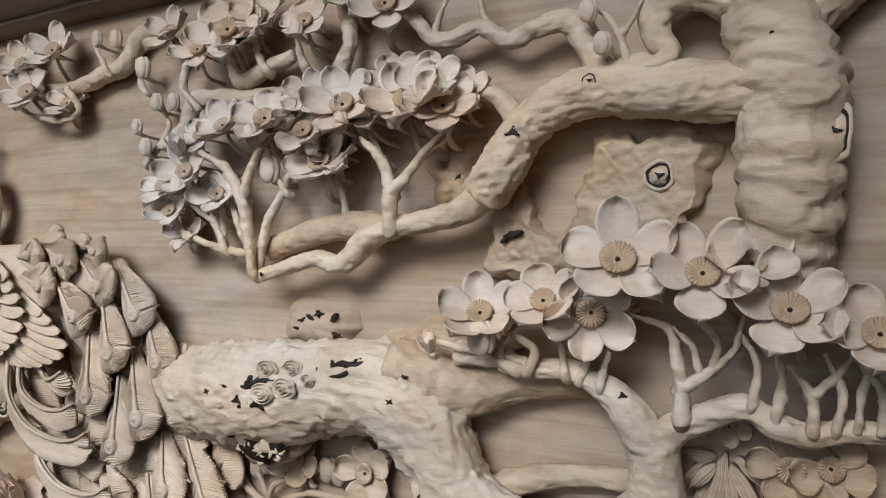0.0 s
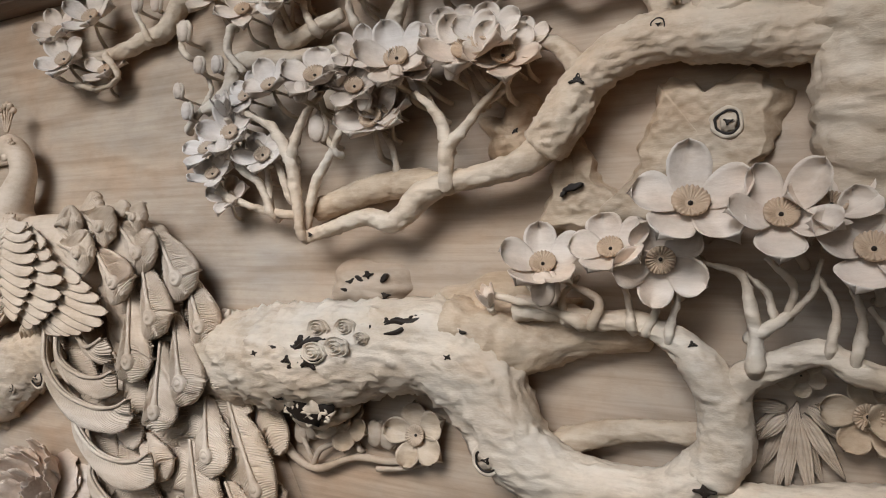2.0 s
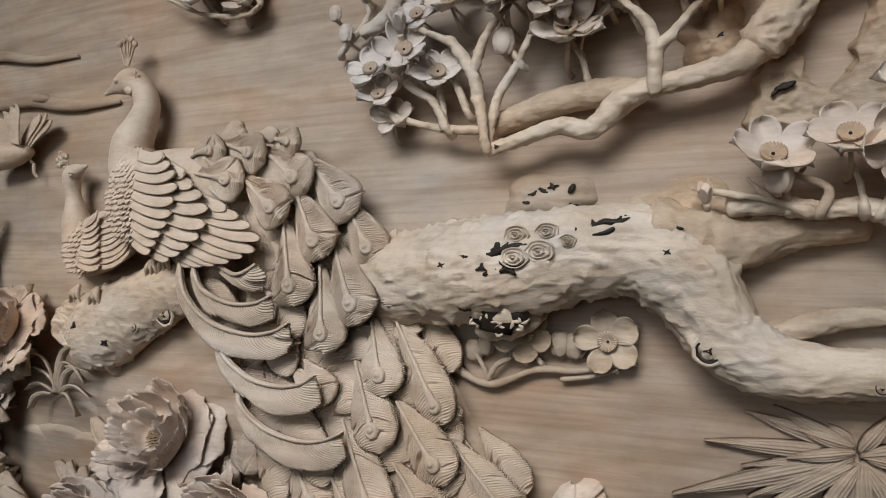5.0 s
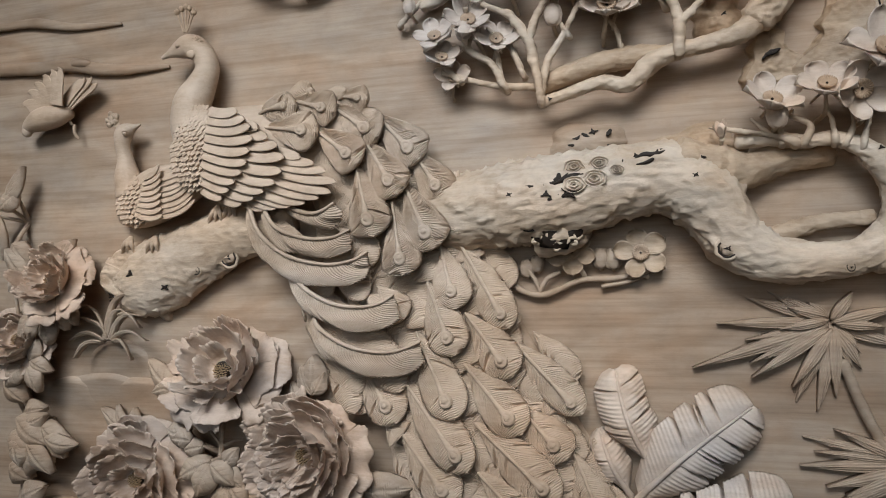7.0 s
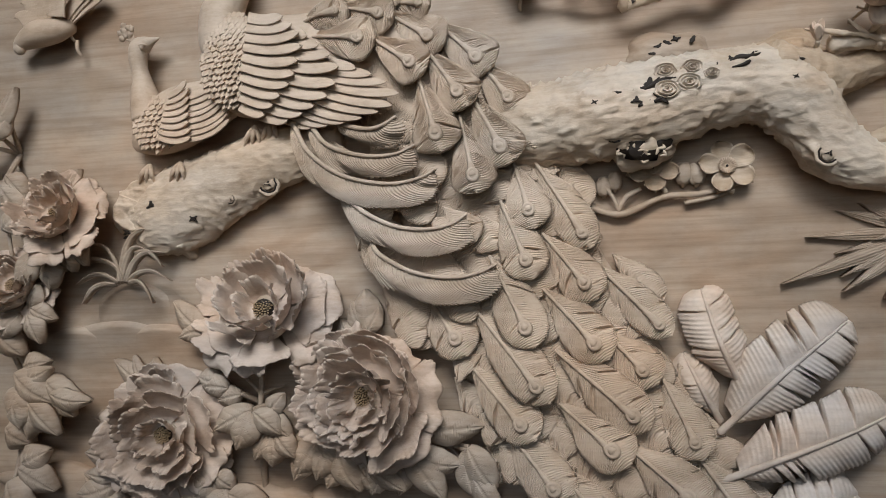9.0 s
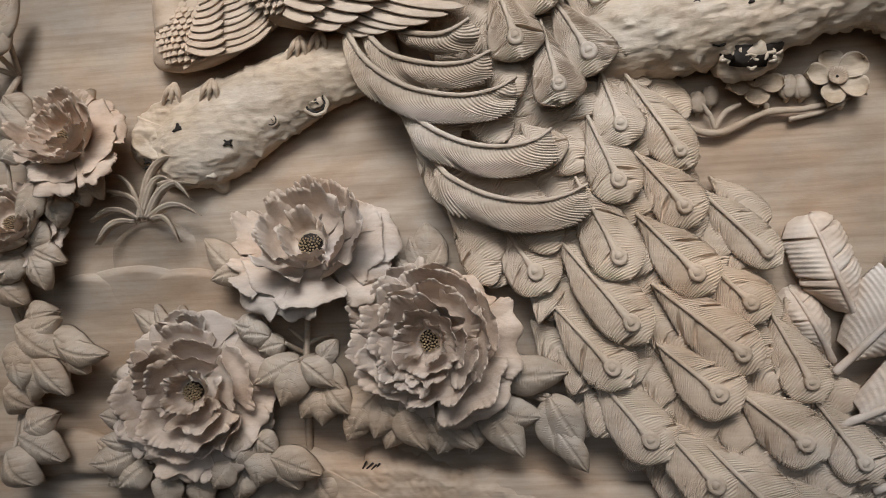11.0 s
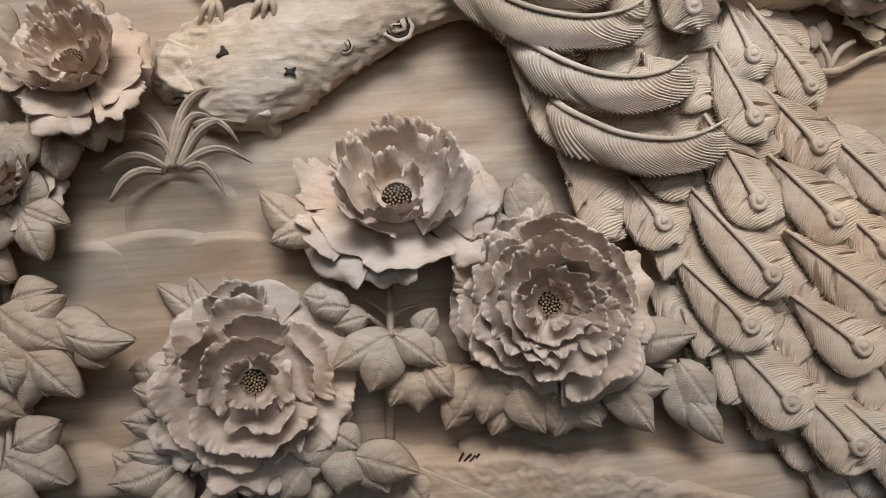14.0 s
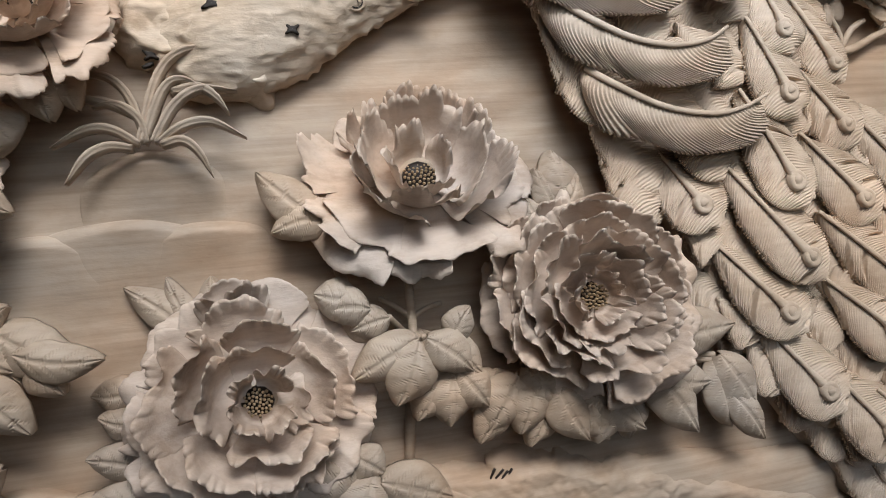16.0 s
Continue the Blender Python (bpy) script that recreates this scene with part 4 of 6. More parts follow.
for j in range(17):
    for i in range(13):
        px, pz = (i - 6 + 0.5 * (j % 2)) / 6.0, (8 - j) / 8.0
        if px * px + pz * pz < 1.05:
            hh = 0.074 + 0.034 * math.sqrt(max(0, 1 - 0.85 * (px * px + pz * pz)))
            scale_feather(peacock, BX + px * 0.060 + 0.010 * pz + random.uniform(-1, 1) * 0.001, BZ + pz * 0.086 + random.uniform(-1, 1) * 0.001, hh + 0.002 * (16 - j) / 16, (-0.25 + 0.35 * px + random.uniform(-0.15, 0.15), -1), 0.0180 * random.uniform(0.9, 1.15), 0.0084)
# wing: coverts, secondaries and long primaries, each rank laid over the next
RANKS = (
    ((-1.377, 1.470), (-1.413, 1.339), ((-1.263, 1.421), (-1.213, 1.392), (-1.181, 1.363), (-1.211, 1.340), (-1.281, 1.323), (-1.358, 1.322)), 10, 0.0112, 0.096),
    ((-1.419, 1.517), (-1.463, 1.350), ((-1.355, 1.487), (-1.307, 1.443), (-1.294, 1.407), (-1.319, 1.373), (-1.359, 1.349), (-1.407, 1.334)), 9, 0.0125, 0.107),
    ((-1.470, 1.533), (-1.499, 1.368), ((-1.401, 1.526), (-1.365, 1.491), (-1.367, 1.452), (-1.381, 1.415), (-1.412, 1.378), (-1.451, 1.346)), 10, 0.0115, 0.114),
)
for top, low, tips, n, w, h in RANKS:
    tip_line = spline([(*q, 0, 0) for q in tips], 0.004)
    for i in range(n):
        t = i / (n - 1)
        bx, bz = (a + (b - a) * t for a, b in zip(top, low))
        tx, tz = tip_line[int(t * (len(tip_line) - 1))][:2]
        rise = 0.010 * math.sin(math.pi * t)
        quill(peacock, bx, bz, tx + random.uniform(-0.002, 0.004), tz, w, h + rise - 0.012 * t - 0.006, h + rise + 0.003 - 0.012 * t, -0.06 + random.uniform(-0.015, 0.015))
# long sickle plumes under the wing
SICKLES = (
    [(-1.312, 1.322, 0.07, 0.0214), (-1.253, 1.304, 0.095, 0.025), (-1.219, 1.305, 0.105, 0.0226), (-1.188, 1.321, 0.105, 0.0051)],
    [(-1.367, 1.325, 0.073, 0.0279), (-1.323, 1.277, 0.098, 0.0293), (-1.252, 1.252, 0.108, 0.0309), (-1.194, 1.251, 0.108, 0.0246), (-1.155, 1.265, 0.108, 0.0051)],
    [(-1.399, 1.328, 0.075, 0.0301), (-1.361, 1.266, 0.1, 0.0336), (-1.296, 1.218, 0.11, 0.0372), (-1.212, 1.197, 0.11, 0.0348), (-1.15, 1.203, 0.11, 0.0264), (-1.116, 1.219, 0.11, 0.0051)],
    [(-1.306, 1.197, 0.075, 0.0298), (-1.269, 1.155, 0.1, 0.0353), (-1.205, 1.12, 0.11, 0.0389), (-1.144, 1.109, 0.11, 0.0366), (-1.093, 1.116, 0.11, 0.0262), (-1.064, 1.132, 0.11, 0.005)],
    [(-1.255, 1.092, 0.073, 0.0318), (-1.231, 1.065, 0.098, 0.0373), (-1.168, 1.031, 0.108, 0.0408), (-1.097, 1.018, 0.108, 0.0364), (-1.047, 1.025, 0.108, 0.0241), (-1.012, 1.04, 0.108, 0.005)],
)
for pts in SICKLES:
    rows = spline(pts, 0.00105)
    n = len(rows)
    tube(peacock, [(x, z, h + 0.006, 0.0052 - 0.0036 * i / len(pts)) for i, (x, z, h, r) in enumerate(pts)], seg=12, bumps=0, step=0.004, flat=0.75)
    dirs = np.gradient(rows[:, :2], axis=0)
    grid = []
    for i in range(n):
        d = dirs[i] / np.linalg.norm(dirs[i])
        e = np.array((d[1], -d[0]))
        k = i / (n - 1)
        fade = min(1.0, (1 - k) * 4.5) ** 0.7
        row = []
        for v in np.linspace(-0.06, 1, 16):
            g = math.sin(2 * math.pi * i * 0.00105 / 0.0052 + 7.5 * noise.noise(Vector((i * 0.020, v * 1.2, pts[0][0] * 30))))
            cut = max(0, noise.noise(Vector((i * 0.03, 7 + v * 0.4, pts[0][0] * 9))) - 0.26)
            p = rows[i, :2] + (e * (1 - 0.25 * v * v) + d * (0.85 * v + 0.5 * v * v)) * (rows[i, 3] * 1.34 * v * fade * (1 + 0.05 * g * v ** 4))
            row.append((p[0], p[1], rows[i, 2] + 0.002 + 0.003 * math.sin(math.pi * max(0, v)) - 0.004 * v * v + 0.0011 * g * (v > 0.04) - 0.030 * cut * max(0, v)))
        grid.append(row)
    a = np.array(grid)
    low = a.copy()
    low[..., 2] -= 0.005
    peacock.grid(np.concatenate([a, low[:, ::-1]], axis=1), closed_v=True)
# eye feathers, from the back down the train: base, eye, half width
TRAIN_HIGH = [(-1.383, 1.524, -1.3, 1.531, 0.0243), (-1.252, 1.534, -1.217, 1.523, 0.0286), (-1.166, 1.545, -1.141, 1.539, 0.0212), (-1.351, 1.492, -1.254, 1.475, 0.0314), (-1.165, 1.501, -1.126, 1.474, 0.0329), (-1.106, 1.499, -1.037, 1.429, 0.0349), (-1.198, 1.451, -1.158, 1.421, 0.0319), (-1.101, 1.405, -1.072, 1.361, 0.0337), (-1.005, 1.383, -0.98, 1.348, 0.0309), (-1.136, 1.358, -1.114, 1.283, 0.0351), (-1.035, 1.328, -0.998, 1.253, 0.0357), (-0.938, 1.316, -0.937, 1.277, 0.0272), (-1.063, 1.272, -1.049, 1.202, 0.0323)]
TRAIN_MID = [(-0.971, 1.205, -0.952, 1.135, 0.0345), (-0.926, 1.207, -0.857, 1.089, 0.0323), (-0.994, 1.13, -0.961, 1.044, 0.0366), (-0.913, 1.07, -0.857, 0.997, 0.0363), (-0.82, 1.015, -0.727, 0.916, 0.0299), (-1.017, 1.029, -0.967, 0.92, 0.0388), (-0.915, 0.969, -0.845, 0.888, 0.0383), (-0.806, 0.885, -0.761, 0.836, 0.0358), (-1.153, 0.983, -1.1, 0.901, 0.0394), (-1.047, 0.938, -0.952, 0.813, 0.0389), (-0.895, 0.857, -0.783, 0.758, 0.0382), (-1.062, 0.831, -0.984, 0.74, 0.039)]
TRAIN_LOW = [(-0.89, 0.757, -0.822, 0.696, 0.0402), (-0.715, 0.794, -0.677, 0.706, 0.0334), (-0.997, 0.707, -0.929, 0.62, 0.0407), (-0.773, 0.681, -0.695, 0.614, 0.0396), (-0.656, 0.656, -0.605, 0.578, 0.0351), (-0.905, 0.636, -0.832, 0.547, 0.0422), (-0.82, 0.587, -0.747, 0.508, 0.0418), (-0.718, 0.538, -0.647, 0.461, 0.0413)]
UNDER = [(-1.153, 1.217, -1.145, 1.164, 0.029), (-1.212, 1.2, -1.201, 1.142, 0.0313), (-1.146, 1.133, -1.066, 1.083, 0.0352), (-1.183, 1.24, -1.171, 1.275, 0.025), (-1.114, 1.152, -1.045, 1.076, 0.0351), (-1.257, 1.266, -1.205, 1.231, 0.0273), (-1.089, 1.017, -1.045, 0.974, 0.035), (-1.205, 1.011, -1.154, 0.957, 0.0355), (-1.197, 0.959, -1.148, 0.874, 0.0313), (-1.117, 0.873, -1.067, 0.831, 0.0351), (-1.07, 0.769, -1.012, 0.697, 0.0349), (-1.032, 0.708, -0.976, 0.616, 0.0347), (-0.94, 1.172, -0.931, 1.141, 0.0263), (-1.036, 1.281, -1.009, 1.207, 0.0266)]
for i in range(1, len(AXIS) - 4, 2):
    d = AXIS[i + 1, :2] - AXIS[i - 1, :2]
    d = d / np.linalg.norm(d)
    e = np.array((-d[1], d[0]))
    for k in range(-3, 4):
        off = (k + 0.5 * ((i // 2) % 2)) / 3.7
        if abs(off) > 0.92:
            continue
        b = AXIS[i, :2] + e * (AXIS[i, 3] * off) + d * random.uniform(-0.01, 0.01)
        t = b + d * 0.13 - e * (0.02 * off)
        ridged(peacock, b, t, 0.034, -0.034, -0.020, ground=swell)
UNDER_WING = [(-1.363, 1.316, -1.262, 1.161, 0.0383), (-1.311, 1.27, -1.221, 1.117, 0.038), (-1.255, 1.308, -1.177, 1.156, 0.0378), (-1.314, 1.207, -1.213, 1.054, 0.0381), (-1.262, 1.161, -1.153, 0.999, 0.0399), (-1.188, 1.136, -1.092, 0.965, 0.0396), (-1.255, 1.077, -1.156, 0.916, 0.0378), (-1.214, 1.263, -1.137, 1.112, 0.0376), (-1.148, 1.092, -1.063, 0.923, 0.0394), (-1.299, 1.163, -1.215, 1.012, 0.0359), (-1.396, 1.319, -1.303, 1.195, 0.032), (-1.236, 1.034, -1.169, 0.875, 0.0335), (-1.17, 1.301, -1.113, 1.183, 0.0333)]
for bx, bz, ex, ez, w in UNDER_WING:
    ridged(peacock, (bx, bz), (ex, ez), w, 0.004, 0.022, ground=lambda x, z: max(0.045, swell(x, z) - 0.012))
for rank, waist in ((TRAIN_LOW, 0.80), (TRAIN_MID, 0.70), (TRAIN_HIGH, 0.46)):
    for bx, bz, ex, ez, w in rank:
        w *= 1.22 if rank is not TRAIN_HIGH else 1.32
        hs = random.uniform(-0.002, 0.002)
        eye_feather(peacock, bx, bz, ex, ez, w, hs - (0.014 if rank is not TRAIN_HIGH else 0.010), hs + (0.014 if rank is not TRAIN_HIGH else 0.032), swell, waist)
        d = Vector((ex - bx, ez - bz)).normalized()
        s = Vector((-d.y, d.x))
        for side in (-1, 1) if rank is not TRAIN_HIGH else ():
            o = s * (side * w * 1.0) - d * (w * random.uniform(0.3, 1.4))
            ridged(peacock, (bx + o.x, bz + o.y), (ex + o.x, ez + o.y), w * 0.85, -0.026, -0.010, ground=swell, waist=0.6)
for bx, bz, ex, ez, w in UNDER:
    ridged(peacock, (bx, bz), (ex, ez), w, -0.008, 0.006, ground=swell)
# back tufts, crest, eye and feet
for bx, bz, ex, ez, w in [(-1.321, 1.554, -1.248, 1.583, 0.017), (-1.236, 1.552, -1.167, 1.559, 0.0155), (-1.295, 1.547, -1.242, 1.57, 0.0145)]:
    ridged(peacock, (bx, bz), (ex, ez), w, 0.055, 0.068)
for bx, bz, ex, ez, w in [(-1.561, 1.727, -1.579, 1.775, 0.0064), (-1.558, 1.727, -1.567, 1.781, 0.0064), (-1.555, 1.726, -1.555, 1.785, 0.0064), (-1.554, 1.726, -1.545, 1.78, 0.0064), (-1.553, 1.726, -1.535, 1.77, 0.0064)]:
    tube(peacock, [(bx, bz, 0.06, 0.0022), (ex, ez, 0.058, 0.0025)], seg=6, bumps=0)
    peacock.ball(ex, ez, 0.058, 0.007, 0.008, 0.006, 6, 8, 0.3, ex * 99)
for x, z, h, r in [(-1.563, 1.693, 0.082, 0.0075)]:
    peacock.ball(x, z, h, r, r * 0.8, r * 0.6)


def claws(shape, feet):
    for x, z, h, r in feet:
        for k in (-1, 0, 1):
            tube(shape, [(x, z + 1.2 * r, h - 0.006, 0.005), (x + k * r * 0.6, z + 0.2 * r, h + 0.006, 0.0055), (x + k * r - 0.006, z - r, h - 0.002, 0.0025)], seg=8, bumps=0.1)


for i in range(26):
    x, z = (-1.531, 1.697)
    a, q = i * 2.4, math.sqrt(i / 26)
    peacock.ball(x + 0.026 * q * math.cos(a), z + 0.011 * q * math.sin(a), 0.080 - 0.006 * q, 0.004, 0.004, 0.004, 5, 8)
for x, z, h, r in [(-1.529, 1.67, 0.08, 0.0112)]:
    peacock.ball(x, z, h, r, r * 0.8, r * 0.4, 8, 12, 0.2, 3)
claws(peacock, [(-1.49, 1.312, 0.058, 0.0171), (-1.454, 1.318, 0.058, 0.0171)])
bird = part("peacock_figure", peacock, PLUME)
tagged(bird, "carved peacock with long eyed train in pale combed timber", "bird carving")

hen = Shape()
tube(hen, [(-1.764, 1.315, 0.03, 0.0185), (-1.737, 1.332, 0.035, 0.0445), (-1.673, 1.361, 0.04, 0.0648), (-1.594, 1.388, 0.036, 0.054), (-1.526, 1.408, 0.03, 0.0332)], seg=28, bumps=0.02, flat=0.5)
tube(hen, [(-1.722, 1.374, 0.040, 0.040), (-1.731, 1.412, 0.045, 0.030), (-1.735, 1.445, 0.046, 0.0205), (-1.740, 1.471, 0.046, 0.0165), (-1.742, 1.494, 0.047, 0.0190), (-1.737, 1.514, 0.048, 0.0205), (-1.723, 1.522, 0.048, 0.0165), (-1.709, 1.527, 0.048, 0.0085), (-1.693, 1.532, 0.047, 0.0025)], seg=22, bumps=0.02, step=0.003)
for (top, low), n, w, h in (([(-1.663, 1.404, -1.619, 1.43, 0.0102), (-1.688, 1.326, -1.617, 1.316, 0.0102)], 8, 0.0085, 0.078), ([(-1.625, 1.401, -1.556, 1.431, 0.0101), (-1.645, 1.317, -1.531, 1.348, 0.0101)], 8, 0.0095, 0.073)):
    for i in range(n):
        t = i / (n - 1)
        q = [a + (b - a) * t for a, b in zip(top, low)]
        quill(hen, q[0], q[1], q[2] + random.uniform(-0.004, 0.004), q[3], w, h, h + 0.004, -0.10)
for j in range(11):
    for i in range(9):
        px, pz = (i - 4 + 0.5 * (j % 2)) / 4.0, (5 - j) / 5.0
        if px * px + pz * pz < 1.05:
            scale_feather(hen, -1.697 + px * 0.046, 1.357 + pz * 0.054, 0.050 + 0.026 * math.sqrt(max(0, 1 - 0.85 * (px * px + pz * pz))) + 0.001 * (10 - j) / 10, (-0.2 + 0.3 * px + random.uniform(-0.2, 0.2), -1), 0.0150, 0.0072)
# eye, brow and feathered crest
EX, EZ = -1.722, 1.510
hen.ball(EX, EZ, 0.066, 0.0050, 0.0042, 0.0035, 6, 10)
tube(hen, [(EX - 0.009, EZ + 0.003, 0.064, 0.002), (EX, EZ + 0.007, 0.066, 0.0022), (EX + 0.010, EZ + 0.005, 0.062, 0.0016)], seg=6, bumps=0)
CX, CZ = -1.764, 1.549
for k in range(9):
    a, q = k * 2.4, 0.017 * math.sqrt(k / 9)
    bx, bz = CX + q * math.cos(a), CZ + q * math.sin(a)
    tube(hen, [(-1.746, 1.529, 0.052, 0.0020), (bx, bz, 0.054, 0.0020)], seg=6, bumps=0)
    hen.ball(bx, bz, 0.055, 0.0062, 0.0070, 0.005, 6, 8, 0.5, k * 3.3)
claws(hen, [(-1.73, 1.252, 0.048, 0.0166), (-1.653, 1.250, 0.062, 0.0163)])
tagged(part("peahen_figure", hen, PLUME), "small carved peahen perched on a limb", "bird carving")

small = Shape()
tube(small, [(-2.037, 1.541, 0.03, 0.006), (-2.016, 1.553, 0.04, 0.016), (-1.971, 1.567, 0.045, 0.028), (-1.931, 1.572, 0.042, 0.025), (-1.897, 1.580, 0.035, 0.014)], seg=20, bumps=0.04)
for i, (bx, bz, ex, ez) in enumerate([(-1.934, 1.592, -2.014, 1.601), (-1.930, 1.594, -1.996, 1.628), (-1.927, 1.597, -1.975, 1.646), (-1.923, 1.598, -1.948, 1.663), (-1.920, 1.599, -1.921, 1.673), (-1.914, 1.593, -1.898, 1.676)]):
    quill(small, bx, bz, ex, ez, 0.021, 0.046 + 0.003 * i, 0.052 + 0.003 * i, 0.04)
for i, (bx, bz, ex, ez) in enumerate([(-1.917, 1.587, -1.817, 1.641), (-1.913, 1.592, -1.829, 1.655), (-1.917, 1.595, -1.846, 1.654)]):
    quill(small, bx, bz, ex, ez, 0.016, 0.034 + 0.003 * i, 0.040 + 0.003 * i, 0.04)
small.ball(-2.020, 1.543, 0.042, 0.013, 0.016, 0.012, 8, 12, 0.2, 4)
for x, z in ((-1.908, 1.564), (-1.892, 1.530)):
    tube(small, [(x, z + 0.02, 0.03, 0.004), (x, z, 0.03, 0.004), (x + 0.006, z - 0.012, 0.026, 0.003)], seg=8, bumps=0.1)
tagged(part("songbird_figure", small, PLUME), "small carved flying bird with raised wings", "bird carving")

# ---- peonies ----
def ruffled(shape, c, ax, ang, r0, lip, rise, spread, R, base=0.0, droop=0.0, ragged=1.0):
    """A thin frilled petal: flat at its foot, then turned up into a wall with a torn, lobed and rolled lip."""
    r, u, n = ax
    ph = random.uniform(0, 50)
    lobes = max(5.0, spread * lip * 24)
    side = random.uniform(-0.25, 0.25)

    def at(t, v):
        lobe = abs(math.sin(math.pi * lobes * v * 0.5 + ph + 1.6 * noise.noise(Vector((v * 2.3, ph, 0))))) ** 0.6
        tear = max(0.0, noise.noise(Vector((v * 2.4, ph, 8))) - 0.15)
        edge = 1 - ragged * (0.05 * (1 - lobe) + 0.45 * tear) - 0.30 * abs(v) ** 4 + 0.12 * noise.noise(Vector((v * 1.5, ph, 3)))
        tt = t * edge
        a = ang + spread * v * (0.66 + 0.34 * tt) + side * tt * 0.3
        d = r * math.cos(a) + u * math.sin(a)
        wave = noise.noise(Vector((v * 1.7, ph, tt * 0.8))) * (0.3 + 0.7 * lip)
        rad = r0 + (lip - r0) * math.sin(min(1.0, tt) * 1.5) ** 0.75
        hh = base * (1 - tt) + rise * tt ** 2.4 - droop * tt ** 3
        k = max(0.0, t - 0.82) / 0.18
        curl = 0.45 + 0.9 * noise.noise(Vector((v * 3.1, ph + 9, 0)))
        rad += wave * 0.13 * tt * tt + 0.085 * curl * k ** 1.6 + 0.008 * math.sin(v * 9 + ph) * tt * tt
        hh += wave * 0.15 * tt * tt - 0.022 * curl * k * k + 0.02 * noise.noise(Vector((v * 6, ph, tt))) * tt * tt
        return tuple(Vector(c) + d * (rad * R) + n * (hh * R))
    shape.sheet(at, 18, 84, 0.0019)


# rings from the skirt inwards: lip, rise, count, droop, foot
FULL = ((1.0, 0.06, 6, 0.10, 0.0), (0.94, 0.30, 5, 0.0, 0.0), (0.80, 0.44, 5, 0.0, 0.02), (0.66, 0.52, 5, 0.0, 0.05), (0.51, 0.56, 5, 0.0, 0.08), (0.37, 0.54, 4, 0.0, 0.1), (0.22, 0.50, 5, 0.0, 0.12))
CUPPED = ((1.02, 0.0, 6, 0.12, 0.0), (0.92, 0.14, 5, 0.05, 0.0), (0.70, 0.52, 4, 0.0, 0.02), (0.52, 0.60, 4, 0.0, 0.05), (0.30, 0.50, 4, 0.0, 0.08))
RAGGED = ((1.02, 0.0, 6, 0.12, 0.0), (0.96, 0.16, 6, 0.06, 0.0), (0.84, 0.34, 5, 0.0, 0.0), (0.62, 0.50, 5, 0.0, 0.04), (0.42, 0.52, 4, 0.0, 0.06), (0.23, 0.50, 4, 0.0, 0.1))


def peony(x, z, h, R, facing, label, rings=FULL, extra=(), seeds=0.15):
    """(x, z, h) is the middle of the seed cup; extra: single petals as angle, lip, rise, half spread."""
    ob = thing("peony", x, z, 0.0, label, "flower carving", "peonies")
    ax = axes(facing)
    p = Vector((x, z, h))
    c = p - ax[2] * (0.16 * R)
    for lip, rise, n, droop, foot in rings:
        off = random.uniform(0, 6)
        for k in range(n):
            s = Shape()
            ruffled(s, c, ax, off + 2 * math.pi * k / n + random.uniform(-0.2, 0.2), 0.10, lip * random.uniform(0.88, 1.08), rise * random.uniform(0.8, 1.15), 1.22 * math.pi / n * random.uniform(0.8, 1.1), R, foot, droop)
            part("petal", s, PEONY, ob)
    for ang, lip, rise, spread in extra:
        s = Shape()
        ruffled(s, c, ax, ang, 0.10, lip, rise, spread, R, 0.0, 0.0, 1.2)
        part("petal", s, PEONY, ob)
    # seed head: near-black ball, the shade of the pit put into its colour
    s = Shape()
    b = p - ax[2] * (0.09 * R)
    s.ball(b.x, b.y, b.z, (seeds + 0.02) * R, (seeds + 0.02) * R, 0.06 * R)
    core = part("seed_head", s, HOLE_SHADE_AND_MARK, ob, "seed head with the pit's shade in its near-black colour")
    for i in range(44):
        a, q = i * 2.39996, seeds * R * math.sqrt((i + 0.5) / 44)
        b = p + (ax[0] * math.cos(a) + ax[1] * math.sin(a)) * q - ax[2] * (0.03 * R * (i / 44))
        s = Shape()
        s.ball(b.x, b.y, b.z, 0.0150 * R, 0.0150 * R, 0.03 * R, 4, 6)
        part("seed", s, SEED, core)
    s = Shape()
    tube(s, [(*c, 0.22 * R), (x, z, 0.0, 0.3 * R), (x, z, -0.01, 0.3 * R)], seg=14)
    part("base", s, LEAF, ob)
    return ob


peony(-1.488, 0.972, 0.067, 0.135, (-0.05, 0.62, 1), "large carved open peony with tall torn back petals and seeds", CUPPED, ((1.55, 0.72, 0.55, 0.42), (2.35, 0.80, 0.45, 0.35), (0.9, 0.74, 0.50, 0.35), (2.9, 1.05, 0.25, 0.38), (3.6, 1.05, 0.2, 0.4)), 0.15)
peony(-1.282, 0.797, 0.098, 0.137, (-0.12, 0.12, 1), "large carved full peony with many frilled petals round dark seeds", FULL, ((2.6, 1.0, 0.35, 0.45), (3.3, 0.95, 0.4, 0.4), (2.1, 0.95, 0.3, 0.4)), 0.13)
peony(-1.706, 0.721, 0.085, 0.138, (0.12, 0.10, 1), "large carved ragged peony above spreading leaves", RAGGED, ((4.3, 1.1, -0.05, 0.45), (3.7, 1.12, 0.05, 0.4), (5.0, 1.05, 0.05, 0.4), (1.7, 0.95, 0.35, 0.4)), 0.12)
peony(-1.912, 1.182, 0.1, 0.098, (0.0, 0.40, 1), "carved cupped peony beside the perch limb", CUPPED)
peony(-2.045, 1.038, 0.07, 0.0945, (0.1, 0.4, 1), "carved peony at the edge of the spray", CUPPED)


# broken knots: rings of curled splinters over a near-black lump that paints the hollows' shade
lobe = Shape()
LX, LZ = -0.743, 1.246
lobe.ball(LX, LZ, 0.045, 0.060, 0.046, 0.042, 14, 24, 0.35, 3)
part("burr_lobe", lobe, BARK, tree)
